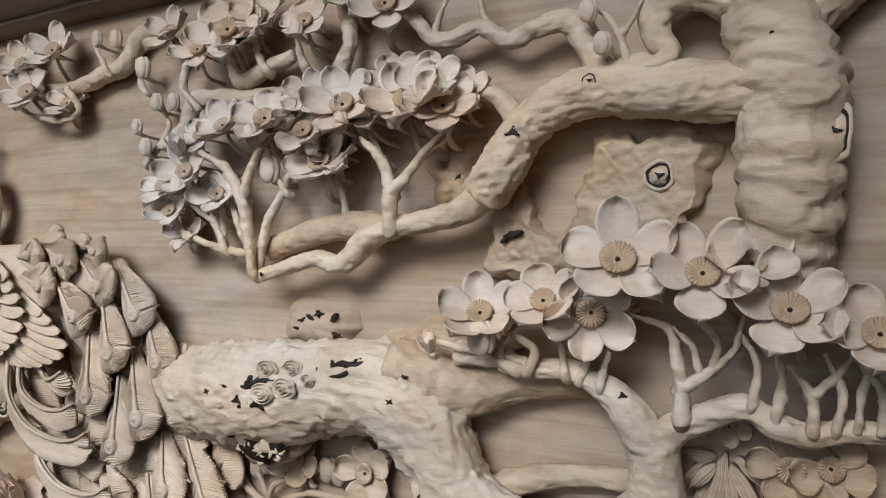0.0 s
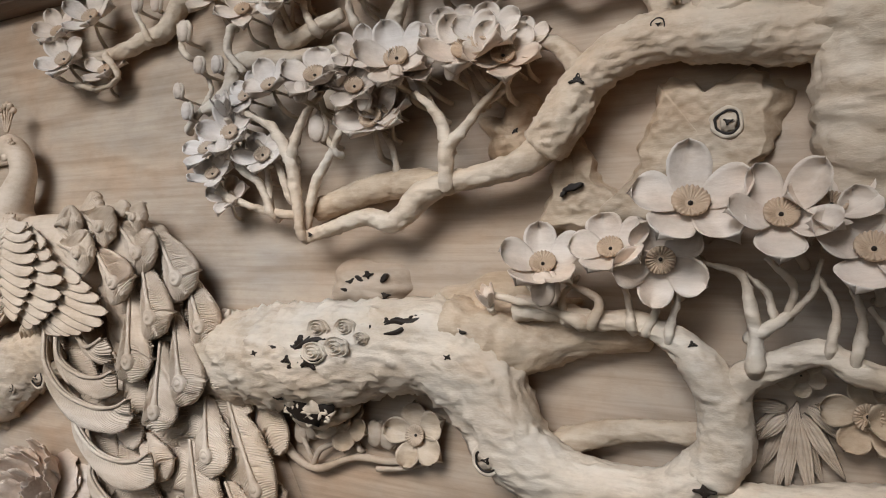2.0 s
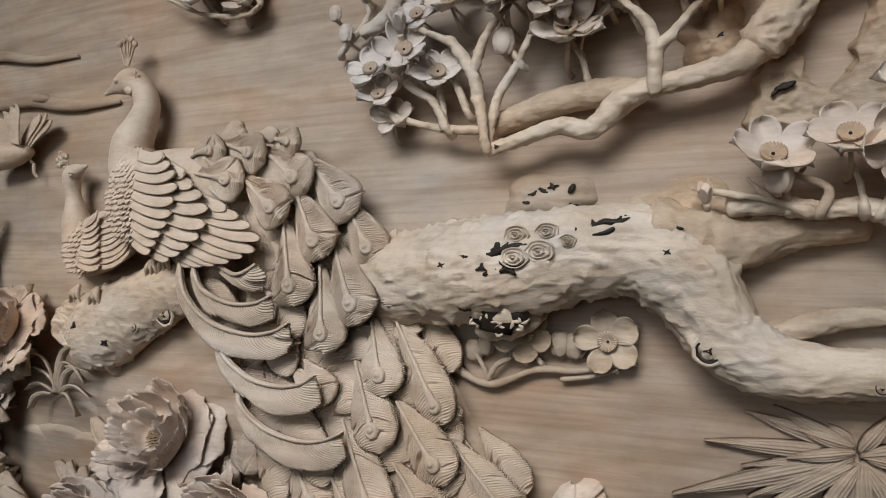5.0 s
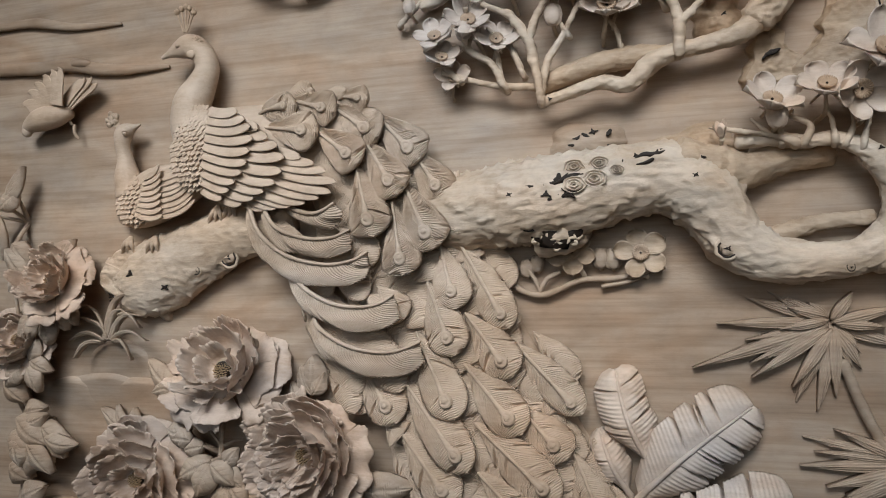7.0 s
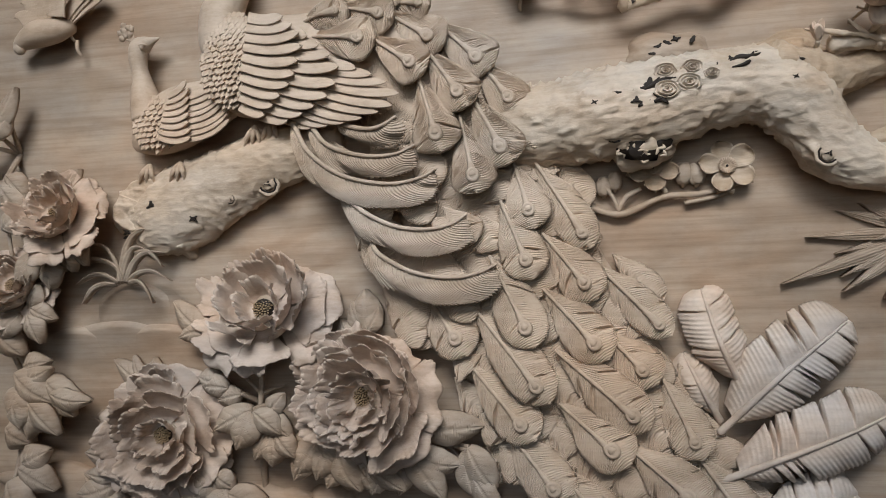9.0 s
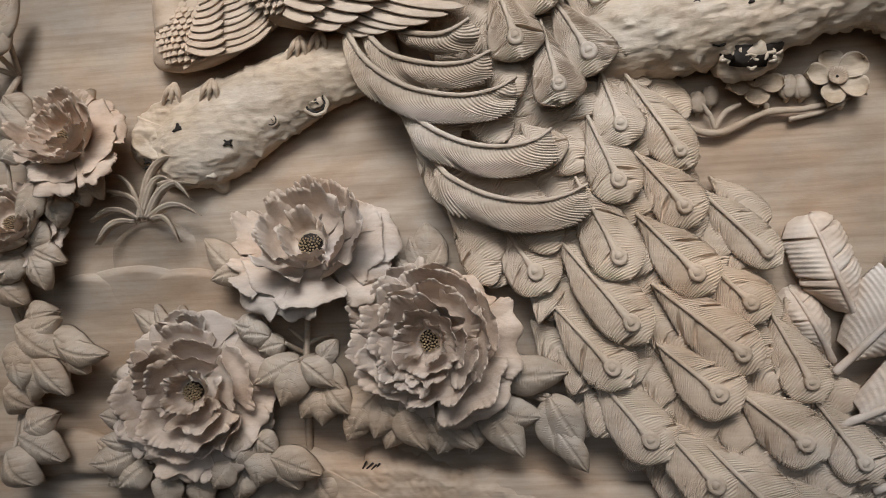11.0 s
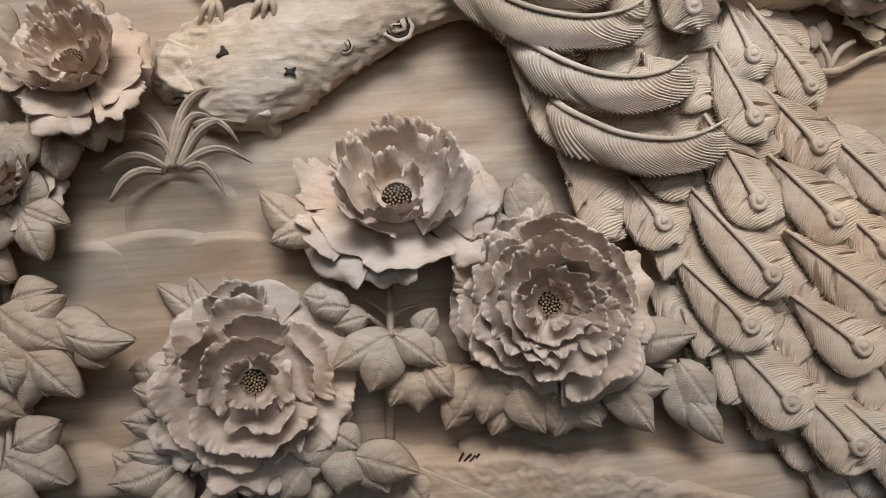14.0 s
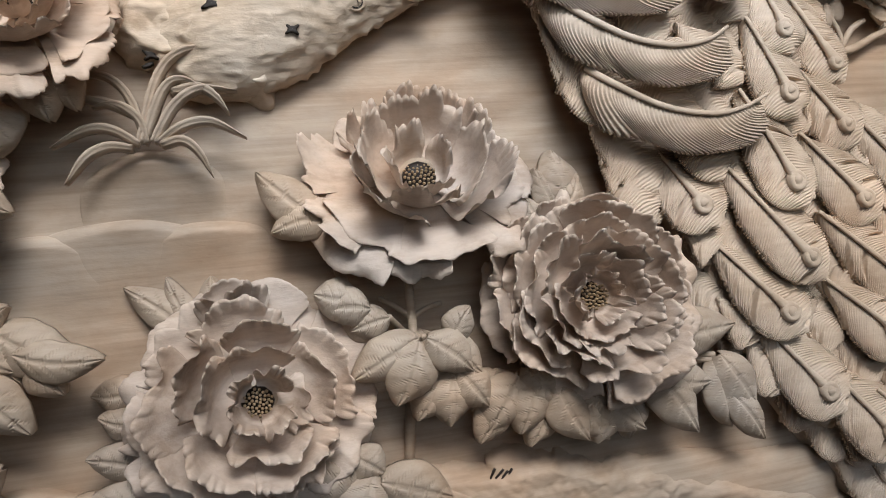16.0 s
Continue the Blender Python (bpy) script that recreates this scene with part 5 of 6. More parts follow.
for x, z, r, tall, base in ((LX, LZ, 0.042, 0.72, 0.086),):
    s = Shape()
    s.ball(x, z, base - 0.004, r * 1.1, r * 1.1 * tall, 0.007, 8, 22, 0.45, x * 5)
    part("burr_shade", s, HOLE_SHADE_AND_MARK, tree)
    for q, n in ((0.20, 2), (0.50, 4), (0.80, 5), (1.05, 6)):
        for k in range(n):
            a0, span = 2 * math.pi * (k + random.random() * 0.4) / n + q * 5, 2 * math.pi / n * random.uniform(0.45, 0.75)
            rr = r * q * random.uniform(0.88, 1.12)
            pts = []
            for i in range(5):
                a = a0 + span * i / 4
                w = 1 + 0.14 * math.sin(i * 2.2 + k)
                pts.append((x + rr * w * math.cos(a), z + rr * w * tall * math.sin(a), base + 0.0020 - 0.006 * q * q, r * (0.07 if 0 < i < 4 else 0.035)))
            s = Shape()
            tube(s, pts, seg=8, bumps=0.25, step=0.003)
            part("splinter", s, BARK, tree)


# ---- leaves ----
def leaf_shape(shape, bx, bz, tx, tz, w, h, arch=0.8, veins=5, fold=0.55, tooth=0.0):
    b, t = Vector((bx, bz, 0)), Vector((tx, tz, 0))
    d = t - b
    ln = d.length
    d.normalize()
    e = Vector((-d.y, d.x, 0))
    sway = random.uniform(-0.08, 0.08)

    def at(u, v):
        ww = 1.15 * w * math.sin(math.pi * min(0.99, 0.04 + 0.95 * u ** 0.85)) ** 0.75 * (1 + 0.08 * noise.noise(Vector((u * 5, sway * 90, v)))) * (1 + tooth * math.sin(u * 25) * abs(v))
        q = b + d * (ln * u) + e * (ww * v + sway * ln * math.sin(math.pi * u))
        g = (u - 0.30 * abs(v) ** 0.8) * veins
        vein = -0.0050 * max(0, 1 - abs((g % 1) - 0.5) * 14) * min(1, 5 * abs(v)) * max(0, 1 - abs(v) * 1.15) ** 0.5
        rib = -0.004 * max(0, 1 - abs(v) * 7)
        return q.x, q.y, h + arch * w * math.sin(math.pi * (0.15 + 0.75 * u)) - fold * w * v * v + vein + rib
    shape.sheet(at, 110, 18, 0.006)


def spray(name, label, rows, h, group="leaf sprays", stem=True, **kw):
    bx = sum(q[0] for q in rows) / len(rows)
    bz = sum(q[1] for q in rows) / len(rows)
    ob = thing(name, bx, bz, 0.0, label, "leaf carving", group)
    for i, (ax_, az, tx, tz, w) in enumerate(rows):
        s = Shape()
        leaf_shape(s, ax_, az, tx, tz, w, h + 0.006 * (i % 3), **kw)
        part("leaf", s, LEAF, ob)
        if stem:
            s = Shape()
            tube(s, [(ax_, az, h, 0.004), ((ax_ + bx) / 2, (az + bz) / 2, h * 0.5, 0.005), (bx, bz, -0.002, 0.006)], seg=8)
            part("stem", s, LEAF, ob)
    return ob


spray("leaf_spray", "carved drooping peony leaves with cut veins", [(-1.512, 0.771, -1.597, 0.729, 0.0245), (-1.513, 0.767, -1.547, 0.692, 0.0278), (-1.504, 0.77, -1.45, 0.724, 0.0229), (-1.488, 0.769, -1.434, 0.714, 0.0213), (-1.472, 0.763, -1.444, 0.802, 0.018)], 0.073)
spray("leaf_spray", "carved peony leaves under the full flower", [(-1.384, 0.704, -1.431, 0.637, 0.0284), (-1.359, 0.706, -1.39, 0.629, 0.0267), (-1.342, 0.696, -1.298, 0.608, 0.0251), (-1.318, 0.686, -1.264, 0.601, 0.0235), (-1.293, 0.675, -1.212, 0.608, 0.0218), (-1.375, 0.716, -1.336, 0.662, 0.0217)], 0.058)
spray("leaf_spray", "carved leaf cluster with dark cut veins beside the train", [(-1.186, 0.725, -1.054, 0.731, 0.0305), (-1.198, 0.683, -1.103, 0.658, 0.0271), (-1.206, 0.693, -1.135, 0.592, 0.0287), (-1.093, 0.683, -1.074, 0.587, 0.0239), (-1.088, 0.691, -1.037, 0.609, 0.0273), (-1.079, 0.638, -1.031, 0.565, 0.0205), (-1.162, 0.697, -1.201, 0.633, 0.0204)], 0.053)
spray("leaf_spray", "carved leaves at the foot of a peony", [(-1.597, 0.628, -1.665, 0.586, 0.0295), (-1.582, 0.611, -1.603, 0.547, 0.0296), (-1.574, 0.602, -1.486, 0.568, 0.0279), (-1.566, 0.609, -1.53, 0.539, 0.0247), (-1.604, 0.637, -1.566, 0.609, 0.0213), (-1.648, 0.592, -1.684, 0.547, 0.0245)], 0.053)
spray("leaf_spray", "carved leaves spreading below a peony", [(-1.811, 0.589, -1.87, 0.546, 0.0277), (-1.825, 0.615, -1.922, 0.592, 0.026), (-1.764, 0.576, -1.785, 0.513, 0.0262), (-1.716, 0.571, -1.705, 0.504, 0.0246), (-1.83, 0.656, -1.899, 0.679, 0.0195), (-1.817, 0.622, -1.895, 0.638, 0.0179)], 0.048)
spray("leaf_spray", "carved hanging peony leaves on a thin stem", [(-2.039, 0.851, -1.953, 0.788, 0.0329), (-2.018, 0.837, -1.955, 0.86, 0.0188), (-1.951, 0.808, -1.864, 0.792, 0.0205), (-1.945, 0.791, -1.909, 0.757, 0.019), (-2.006, 0.789, -1.943, 0.72, 0.0251), (-2.036, 0.791, -2.025, 0.735, 0.0219), (-1.991, 0.787, -1.988, 0.724, 0.0205)], 0.068)
spray("leaf_spray", "carved upright leaves in low relief behind a peony", [(-1.767, 0.789, -1.85, 0.866, 0.0215), (-1.763, 0.788, -1.801, 0.874, 0.0165), (-1.759, 0.788, -1.749, 0.87, 0.0231), (-1.755, 0.788, -1.722, 0.851, 0.0182)], 0.014)
spray("leaf_spray", "carved leaf in low relief behind peony petals", [(-1.292, 0.911, -1.29, 0.997, 0.0291), (-1.292, 0.911, -1.318, 0.973, 0.0171), (-1.288, 0.911, -1.258, 0.961, 0.0171)], 0.014)
spray("leaf_spray", "carved folded leaf beside an open peony", [(-1.609, 0.917, -1.685, 0.989, 0.0248), (-1.6, 0.925, -1.674, 0.914, 0.0215), (-1.583, 0.824, -1.631, 0.836, 0.0232), (-1.592, 0.817, -1.554, 0.763, 0.0182)], 0.048)
spray("leaf_spray", "carved leaf standing behind a cupped peony", [(-1.914, 1.223, -1.887, 1.275, 0.0178), (-1.915, 1.219, -1.927, 1.256, 0.0145), (-1.978, 1.098, -2.019, 1.068, 0.0209), (-1.97, 1.097, -1.974, 1.041, 0.0225), (-1.966, 1.097, -1.926, 1.062, 0.0209)], 0.048)
spray("leaf_spray", "carved dark leaf clump at the edge of the board", [(-1.999, 0.987, -1.944, 0.96, 0.0199), (-2.0, 0.974, -1.975, 0.911, 0.0224), (-2.014, 0.975, -2.06, 0.926, 0.0225), (-1.999, 0.987, -1.983, 1.036, 0.0199), (-2.014, 0.987, -2.07, 1.014, 0.02)], 0.068)
spray("leaf_spray", "carved leaves with long points beside the mounds", [(-2.04, 1.389, -2.09, 1.351, 0.0216), (-2.045, 1.268, -1.998, 1.212, 0.0243), (-2.061, 1.255, -2.0, 1.171, 0.0244), (-2.074, 1.364, -2.022, 1.456, 0.019), (-2.107, 1.339, -2.078, 1.228, 0.0245)], 0.058)
spray("leaf_spray", "carved ragged leaf beside the train", [(-1.322, 0.872, -1.341, 0.938, 0.0198), (-1.334, 0.861, -1.367, 0.884, 0.0199)], 0.020)

spray("leaf_spray", "carved broad leaves crowding under the full peony", [(-1.409, 0.711, -1.446, 0.664, 0.025), (-1.403, 0.677, -1.441, 0.622, 0.0217), (-1.259, 0.664, -1.282, 0.598, 0.0236), (-1.225, 0.66, -1.23, 0.593, 0.0219), (-1.344, 0.671, -1.374, 0.607, 0.0217)], 0.046)
spray("leaf_spray", "carved three lobed leaf hanging between the peonies", [(-1.483, 0.727, -1.52, 0.665, 0.0246), (-1.475, 0.726, -1.48, 0.653, 0.0262), (-1.467, 0.726, -1.429, 0.673, 0.023), (-1.543, 0.798, -1.592, 0.786, 0.0196), (-1.566, 0.812, -1.622, 0.816, 0.0212)], 0.058)
spray("leaf_spray", "carved leaves tucked behind a peony", [(-1.839, 0.747, -1.895, 0.744, 0.0195), (-1.834, 0.706, -1.889, 0.719, 0.0179), (-1.663, 0.632, -1.636, 0.555, 0.0247), (-1.881, 0.604, -1.927, 0.625, 0.0211), (-1.86, 0.578, -1.902, 0.541, 0.0244), (-1.635, 0.571, -1.655, 0.516, 0.0248), (-1.504, 0.55, -1.474, 0.505, 0.0234)], 0.022)
spray("leaf_spray", "carved leaves beside the cupped peony", [(-1.936, 1.121, -1.994, 1.086, 0.0248), (-1.908, 1.12, -1.897, 1.058, 0.0247), (-1.98, 1.098, -2.025, 1.038, 0.0249), (-1.952, 1.085, -1.955, 1.023, 0.0248), (-1.88, 1.131, -1.869, 1.069, 0.0197)], 0.063)
spray("leaf_spray", "carved drooping leaves by the rock edge", [(-2.002, 0.822, -1.964, 0.735, 0.0301), (-1.973, 0.835, -1.891, 0.784, 0.0275), (-2.017, 0.823, -2.049, 0.747, 0.0302), (-2.029, 0.861, -1.971, 0.872, 0.0227), (-1.989, 0.81, -2.022, 0.709, 0.0276)], 0.058)
spray("leaf_spray", "carved ragged leaves at the dark edge of the relief", [(-2.054, 0.646, -1.971, 0.597, 0.0328), (-2.039, 0.659, -1.981, 0.684, 0.0277), (-2.07, 0.621, -2.016, 0.558, 0.0329), (-2.079, 0.734, -2.023, 0.697, 0.0304), (-2.083, 0.937, -2.028, 0.886, 0.0279), (-2.058, 1.152, -2.013, 1.187, 0.0227)], 0.053)

fork = thing("peony_sprig", *(-1.511, 0.792), 0.0, "carved forked peony stem between two flowers", "plant carving")
for pts in ([(-1.509, 0.843, 0.03, 0.0059), (-1.51, 0.801, 0.035, 0.0059), (-1.512, 0.76, 0.04, 0.0058), (-1.52, 0.673, 0.02, 0.0068), (-1.526, 0.591, 0.0, 0.0078)], [(-1.511, 0.793, 0.035, 0.0042), (-1.527, 0.806, 0.03, 0.0034), (-1.547, 0.82, 0.02, 0.0034)], [(-1.511, 0.791, 0.035, 0.0042), (-1.489, 0.801, 0.03, 0.0034), (-1.467, 0.805, 0.02, 0.0034)]):
    s = Shape()
    tube(s, pts, seg=10, bumps=0.1)
    part("stem", s, LEAF, fork)

# ---- banana leaves ----
def banana(rows, label):
    """A broad blade on each side of a midrib, pleated, with torn gaps and a wavy rim."""
    for bx, bz, tx, tz, w, h, splits in rows:
        ob = thing("banana_leaf", bx, bz, 0.0, label, "leaf carving", "banana leaves")
        b, t = Vector((bx, bz, 0)), Vector((tx, tz, 0))
        d = t - b
        ln = d.length
        d.normalize()
        e = Vector((-d.y, d.x, 0))
        bend = random.uniform(0.02, 0.06)

        def rib_at(k):
            return b + d * (ln * k) + e * (bend * ln * math.sin(math.pi * k))

        def rib_height(k):
            return h + 0.030 * math.sin(math.pi * (0.12 + 0.70 * k)) - 0.03 * k ** 3
        for side in (-1, 1):
            s = Shape()
            cuts = [random.uniform(0.18, 0.9) for _ in range(splits)]
            pleats = int(ln / 0.0085)
            ph = random.uniform(0, 9)

            def at(u, v):
                v = (v + 1) / 2
                ww = w * min(1.0, (u + 0.06) * 3.2) ** 0.7 * math.sqrt(max(0.02, 1 - max(0.0, (u - 0.5) / 0.51) ** 3.4)) * (1 + 0.07 * noise.noise(Vector((u * 6, ph, side))))
                gap = max([max(0.0, 1 - abs(u - c) * (110 - 60 * v)) for c in cuts] + [0.0])
                saw = abs(((u * pleats) % 1) * 2 - 1)
                q = rib_at(min(1.0, u)) + d * (0.42 * ww * v * (1 - 0.5 * u)) + e * (side * ww * v * (1 - 0.55 * gap * v - 0.03 * (1 - saw) * v))
                return q.x, q.y, rib_height(u) + 0.008 * math.sin(v * 2.6) - 0.030 * v * v + 0.0016 * (saw - 0.5) * min(1, 4 * v) - 0.045 * gap * v + 0.006 * noise.noise(Vector((u * 5, ph, v * 2))) * v
            s.sheet(at, pleats * 5, 14, 0.006)
            part("blade", s, PETAL, ob)
        s = Shape()
        tube(s, [(*rib_at(k).xy, rib_height(k) + 0.003, 0.0065 - 0.0045 * k) for k in (-0.12, 0, 0.2, 0.4, 0.6, 0.8, 0.98)], seg=10, bumps=0.02)
        part("midrib", s, PETAL, ob)


banana([(-0.606, 0.740, -0.397, 0.912, 0.070, 0.045, 5), (-0.603, 0.647, -0.339, 0.748, 0.066, 0.06, 6), (-0.562, 0.535, -0.396, 0.600, 0.062, 0.05, 3)], "broad carved banana leaf with torn edges and pleated ribs")
banana([(-0.590, 0.809, -0.643, 0.974, 0.050, 0.03, 3), (-0.628, 0.743, -0.678, 0.854, 0.034, 0.02, 1)], "carved banana leaf with curled tip beside the train")

# ---- bamboo ----
def bamboo(rows, h, label):
    rows = rows + [(a, b, a + (c - a) * random.uniform(0.55, 0.9) + random.uniform(-0.03, 0.03), b + (d - b) * random.uniform(0.6, 0.9) + random.uniform(-0.03, 0.03), w * 0.9) for a, b, c, d, w in rows[::2]]
    bx, bz = rows[0][0], rows[0][1]
    ob = thing("bamboo_spray", bx, bz, 0.0, label, "leaf carving", "bamboo sprays")
    for i, (ax_, az, tx, tz, w) in enumerate(rows):
        s = Shape()
        b, t = Vector((ax_, az, 0)), Vector((tx, tz, 0))
        d = t - b
        e = Vector((-d.y, d.x, 0)).normalized()
        hh = h + 0.005 * (i % 4) - 0.004
        s.sheet(lambda u, v: (*(b + d * u + e * (w * v * math.sin(math.pi * (0.06 + 0.93 * u ** 0.8)))).xy, hh + 0.006 * math.sin(math.pi * u) - 0.004 * abs(v) + 0.0012 * math.cos(v * 14)), 16, 16, 0.014)
        part("leaf", s, LEAF, ob)
    return ob


bamboo([(-0.263, 1.068, -0.4, 1.109, 0.0105), (-0.264, 1.063, -0.453, 1.062, 0.0105), (-0.264, 1.057, -0.499, 0.978, 0.0116), (-0.264, 1.052, -0.396, 0.962, 0.0105), (-0.259, 1.052, -0.32, 0.916, 0.0116), (-0.255, 1.047, -0.285, 0.898, 0.0116), (-0.254, 1.057, -0.255, 0.926, 0.0105), (-0.259, 1.063, -0.149, 1.091, 0.0105), (-0.254, 1.057, -0.138, 1.018, 0.0116), (-0.25, 1.052, -0.21, 0.978, 0.0105), (-0.264, 1.063, -0.344, 1.006, 0.0116), (-0.259, 1.068, -0.223, 1.119, 0.0095), (-0.263, 1.068, -0.373, 1.039, 0.0095), (-0.259, 1.063, -0.297, 0.953, 0.0105), (-0.263, 1.073, -0.331, 1.091, 0.0095), (-0.254, 1.062, -0.169, 1.055, 0.0095), (-0.264, 1.057, -0.434, 1.008, 0.0095)], 0.012, "carved bamboo leaves fanned in low relief")
bamboo([(-0.132, 0.813, -0.311, 0.852, 0.0113), (-0.133, 0.807, -0.318, 0.799, 0.0113), (-0.133, 0.802, -0.275, 0.763, 0.0113), (-0.133, 0.797, -0.287, 0.716, 0.0113), (-0.133, 0.797, -0.231, 0.681, 0.0113), (-0.132, 0.818, -0.263, 0.837, 0.0103), (-0.132, 0.823, -0.205, 0.869, 0.0092), (-0.133, 0.797, -0.257, 0.737, 0.0103), (-0.124, 0.792, -0.194, 0.672, 0.0103), (-0.132, 0.813, -0.292, 0.826, 0.0092)], 0.012, "carved bamboo leaf fan beside the banana leaves")
bamboo([(-0.09, 1.285, -0.119, 1.211, 0.0089), (-0.084, 1.292, -0.09, 1.196, 0.0089), (-0.079, 1.286, -0.063, 1.181, 0.0089), (-0.073, 1.287, -0.03, 1.217, 0.0088), (-0.09, 1.292, -0.136, 1.248, 0.0083), (-0.068, 1.294, -0.01, 1.25, 0.0088), (-0.079, 1.299, -0.107, 1.174, 0.0076)], 0.012, "carved bamboo leaves under the flowering limb")
s = Shape()
tube(s, [(-0.242, 0.992, 0.012, 0.0096), (-0.216, 0.918, 0.014, 0.0095), (-0.19, 0.86, 0.014, 0.0095), (-0.137, 0.762, 0.014, 0.0094), (-0.086, 0.649, 0.012, 0.0093)], seg=12, bumps=0.05)
tagged(part("bamboo_stalk", s, LEAF), "carved bamboo stalk in low relief", "plant carving")

# ---- grass tuft, mounds and rocks ----
tuft = thing("grass_tuft", *(-1.801, 1.031), 0.0, "carved grass tuft of arching blades on a mound", "plant carving")
BLADES = ([(-1.812, 1.033), (-1.782, 1.111), (-1.746, 1.138), (-1.698, 1.129)], [(-1.808, 1.032), (-1.78, 1.091), (-1.757, 1.103), (-1.731, 1.088)], [(-1.797, 1.032), (-1.769, 1.073), (-1.739, 1.091), (-1.697, 1.088)], [(-1.792, 1.031), (-1.763, 1.048), (-1.73, 1.052), (-1.691, 1.031)],
          [(-1.788, 1.029), (-1.764, 1.032), (-1.747, 1.017), (-1.733, 0.986)], [(-1.805, 1.032), (-1.816, 1.081), (-1.838, 1.108), (-1.881, 1.117)], [(-1.804, 1.032), (-1.81, 1.06), (-1.832, 1.077), (-1.858, 1.075)], [(-1.812, 1.031), (-1.839, 1.048), (-1.866, 1.049), (-1.905, 1.031)],
          [(-1.82, 1.027), (-1.844, 1.029), (-1.868, 1.018), (-1.893, 0.989)], [(-1.811, 1.063), (-1.834, 1.076), (-1.858, 1.084), (-1.885, 1.086)], [(-1.773, 1.091), (-1.74, 1.093), (-1.721, 1.08), (-1.708, 1.06)])
for i, pts in enumerate(BLADES):
    rows = spline([(x, z, 0.034 + 0.020 * math.sin(math.pi * (0.15 + 0.2 * k)), 0) for k, (x, z) in enumerate(pts)], 0.004)
    d = np.gradient(rows[:, :2], axis=0)
    s = Shape()
    n = len(rows)

    def at(u, v):
        k = min(n - 1, int(round(u * (n - 1))))
        e = np.array((-d[k][1], d[k][0])) / np.linalg.norm(d[k])
        w = 0.0054 * math.sin(math.pi * (0.25 + 0.74 * u)) ** 0.8
        p = rows[k, :2] + e * w * v
        return p[0], p[1], rows[k, 2] + 0.004 * v * (1 if e[1] > 0 else -1) + 0.003 * (1 - v * v) - 0.002 * (abs(v) < 0.1)
    s.sheet(at, n - 1, 8, 0.008)
    part("blade", s, LEAF, tuft)

def hill(cx, cz, rx, rise, h, fade):
    """A low hill with a clear upper rim that dies away downwards into the board."""
    s = Shape()

    def at(u, v):
        x = cx + rx * v
        bow = max(0.0, 1 - v * v)
        z = cz + rise * bow ** 0.8 - fade * u + 0.003 * noise.noise(Vector((x * 14, 3, cz)))
        return x, z, h * min(1.0, u * 6) ** 0.6 * (1 - u) ** 1.6 * bow ** 1.3 * (1 + 0.15 * noise.noise(Vector((x * 20, z * 20, 1)))) - 0.0012
    s.sheet(at, 40, 60, 0.004)
    return part("mound", s, BOARD)


MX, MZ = -1.805, 0.988
tagged(hill(MX, MZ, 0.088, 0.042, 0.034, 0.11), "smooth carved earth mound below the grass", "rock carving", "mounds")
for x, z, rx in ((-1.851, 0.923, 0.105), (-1.750, 0.914, 0.085), (-1.947, 0.911, 0.075)):
    tagged(hill(x, z, rx, 0.026, 0.016, 0.085), "low carved mound in soft relief", "rock carving", "mounds")
for x, z, h, r in [(-1.133, 0.462, 0.02, 0.2012), (-1.351, 0.51, 0.02, 0.1119), (-1.569, 0.465, 0.02, 0.1609), (-1.993, 0.593, 0.02, 0.1066), (-0.865, 0.362, 0.02, 0.1606)]:
    tagged(mound("rock_ledge", x, z, r * 1.4, r * 0.42, 0.022, None, BOARD, 0.4, 0.35, x * 5), "flat carved rock ledge at the foot of the relief", "rock carving", "rock ledges")
tagged(plateau("rock_ledge", (-1.254, 0.446), [(-1.552, 0.598), (-1.445, 0.591), (-1.366, 0.593), (-1.279, 0.564), (-1.168, 0.544), (-1.073, 0.514), (-0.923, 0.467), (-0.766, 0.384), (-0.864, 0.297), (-1.265, 0.334), (-1.568, 0.439), (-1.622, 0.539)], 0.034, BOARD, 2.0, None), "broken carved rock ledge below the peonies", "rock carving", "rock ledges")

# ---- ribbon of cloud and the low spray behind the trunk ----
s = Shape()
tube(s, [(-2.172, 1.714, 0.008, 0.0169), (-2.02, 1.704, 0.01, 0.0166), (-1.905, 1.701, 0.012, 0.0177), (-1.827, 1.684, 0.012, 0.0162), (-1.751, 1.675, 0.01, 0.012), (-1.641, 1.673, 0.006, 0.0053)], seg=12, flat=0.7, bumps=0.1)
tube(s, [(-1.901, 1.703, 0.016, 0.0109), (-1.866, 1.7, 0.02, 0.0121), (-1.848, 1.695, 0.014, 0.0054)], seg=10)
tagged(part("cloud_ribbon", s, BOARD), "carved drifting ribbon in low relief", "relief carving")
s = Shape()
tube(s, [(-2.205, 1.82, 0.008, 0.0116), (-2.077, 1.819, 0.01, 0.0114), (-2.005, 1.815, 0.012, 0.0126), (-1.906, 1.795, 0.01, 0.0097), (-1.77, 1.789, 0.006, 0.0041)], seg=12, flat=0.7, bumps=0.1)
tagged(part("cloud_ribbon", s, BOARD), "carved drifting ribbon in low relief", "relief carving")

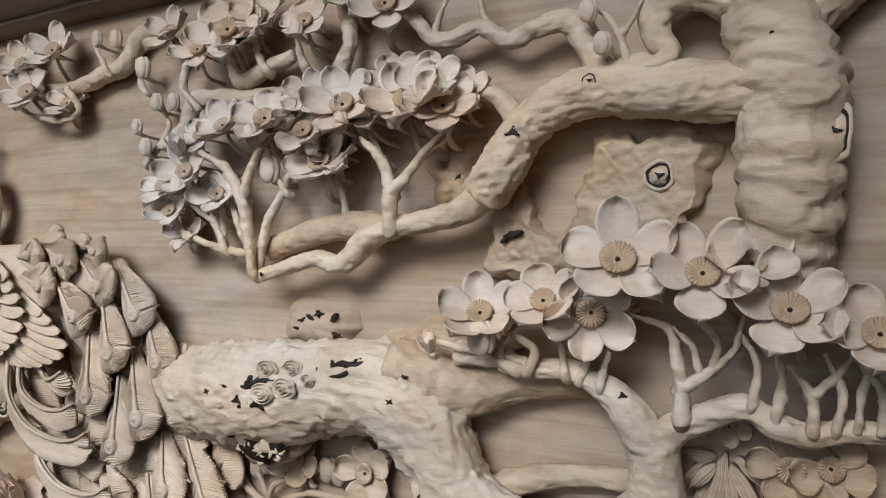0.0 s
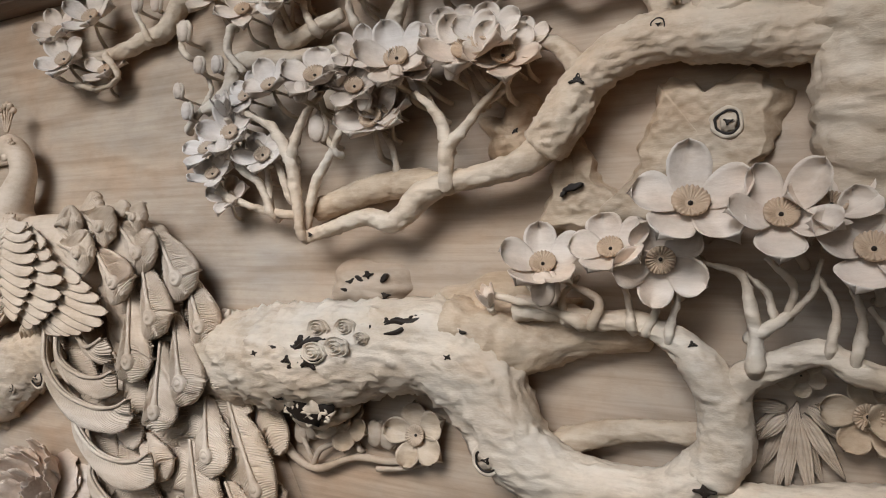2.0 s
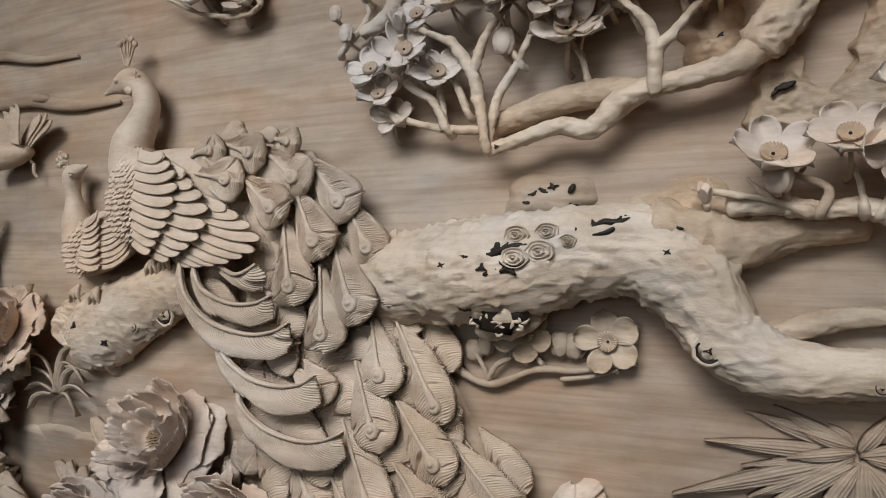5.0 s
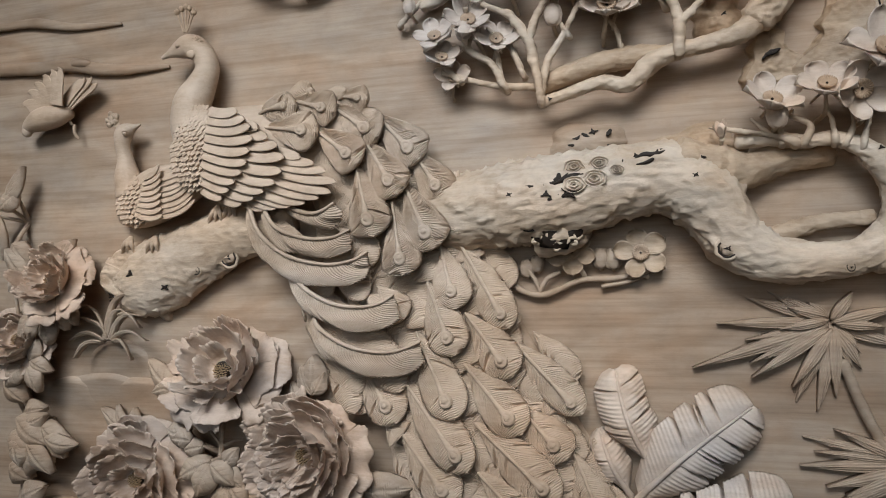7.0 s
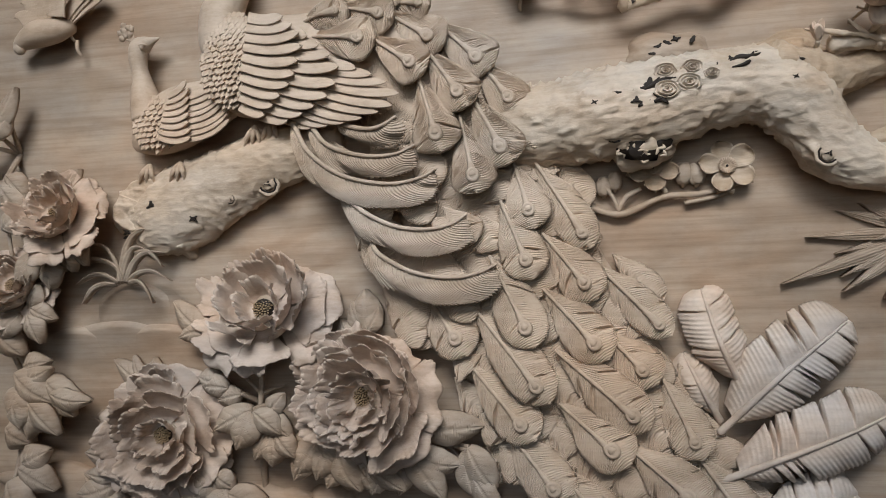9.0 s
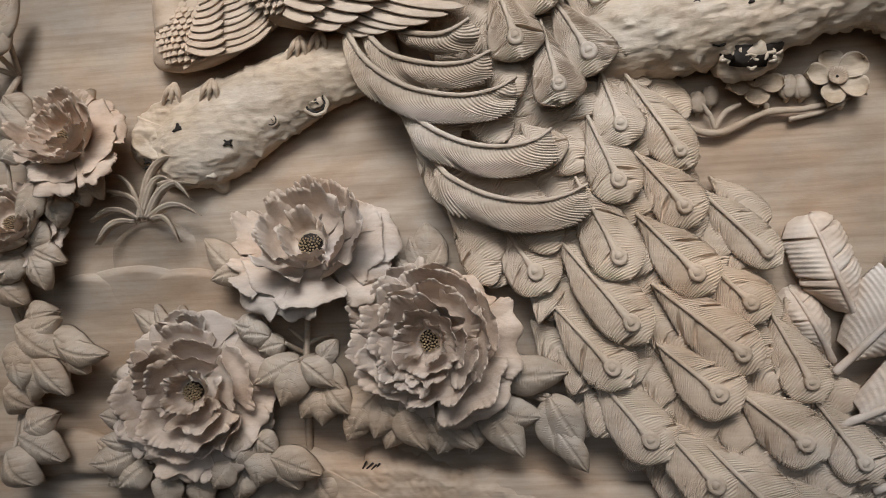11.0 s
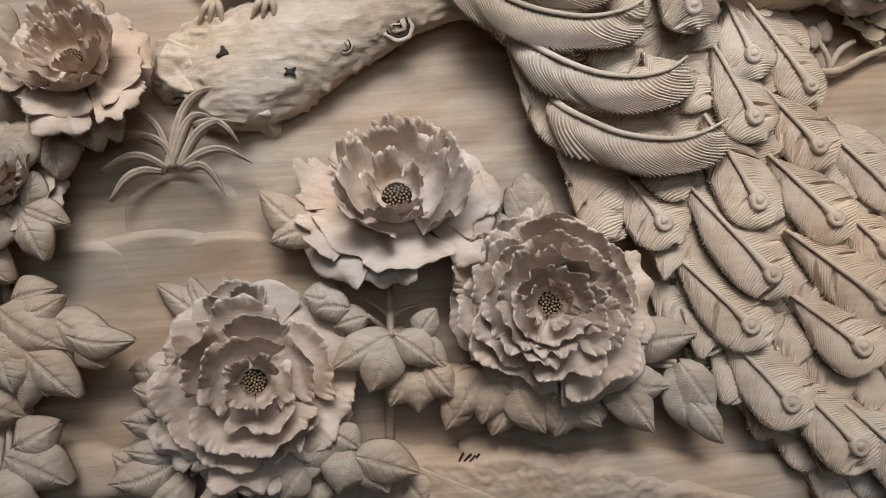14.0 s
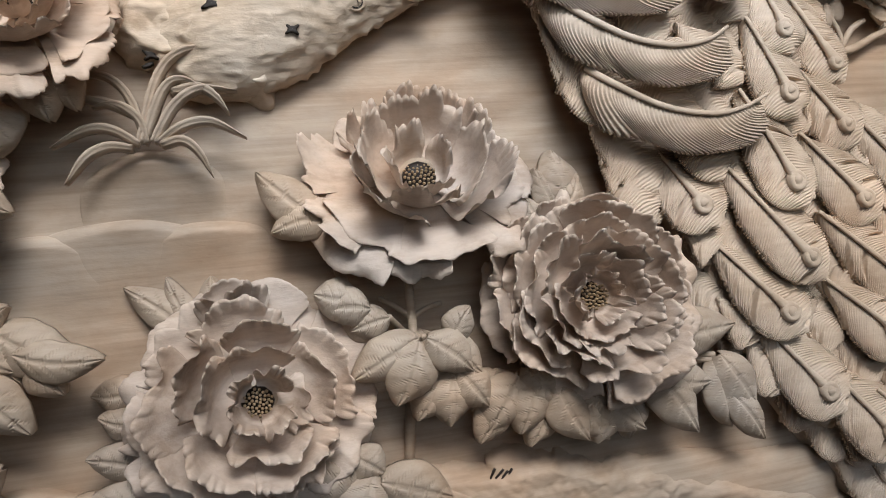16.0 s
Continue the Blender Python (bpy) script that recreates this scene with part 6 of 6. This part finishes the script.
low_spray = thing("low_branch", *(-0.754, 1.137), 0.0, "carved thin branch in low relief behind the trunk", "branch carving")
for pts in ([(-0.925, 1.22, 0.012, 0.015), (-0.875, 1.176, 0.012, 0.0127), (-0.826, 1.133, 0.014, 0.0105), (-0.775, 1.122, 0.016, 0.0094), (-0.704, 1.149, 0.016, 0.0083), (-0.635, 1.152, 0.016, 0.0082), (-0.565, 1.166, 0.014, 0.0061)], [(-0.785, 1.128, 0.016, 0.0073), (-0.77, 1.153, 0.02, 0.0073), (-0.744, 1.167, 0.02, 0.0062)], [(-0.785, 1.128, 0.016, 0.0063), (-0.795, 1.154, 0.02, 0.0063), (-0.814, 1.182, 0.02, 0.0063)], [(-0.664, 1.136, 0.014, 0.0062), (-0.615, 1.144, 0.014, 0.0062), (-0.575, 1.157, 0.014, 0.0051)]):
    s = Shape()
    tube(s, [(x, z, h, r * 0.65) for x, z, h, r in pts], seg=10, bumps=0.2)
    part("twig", s, LEAF, low_spray)
for x, z, h, r in [(-0.72, 1.205, 0.02, 0.0477), (-0.588, 1.2, 0.02, 0.049)]:
    blossom(x, z, h, r, (0, 0.1, 1), 0.12, "flat carved blossom in low relief behind the trunk", mat=SLAB)
for x, z, h, r in [(-0.81, 1.176, 0.025, 0.0167), (-0.789, 1.185, 0.025, 0.0156), (-0.664, 1.192, 0.025, 0.0185), (-0.64, 1.19, 0.025, 0.0184)]:
    bud(x, z, h - 0.008, r * 1.2, 0.5, True, LEAF)

# a small carved mark that cannot be read, as plain bars
mark = thing("carved_mark", *(-1.411, 0.569), 0.0, "small dark incised mark on the board", "carving mark")
for i, (bx, bz, ex, ez, w) in enumerate([(-1.426, 0.56, -1.416, 0.577, 0.0017), (-1.416, 0.564, -1.404, 0.574, 0.0017), (-1.409, 0.561, -1.398, 0.571, 0.0017), (-1.4, 0.563, -1.392, 0.573, 0.0017)]):
    s = Shape()
    tube(s, [(bx, bz, 0.024, 0.0016), (ex, ez, 0.024, 0.002)], seg=6, bumps=0)
    part("bar", s, HOLE_SHADE_AND_MARK, mark)
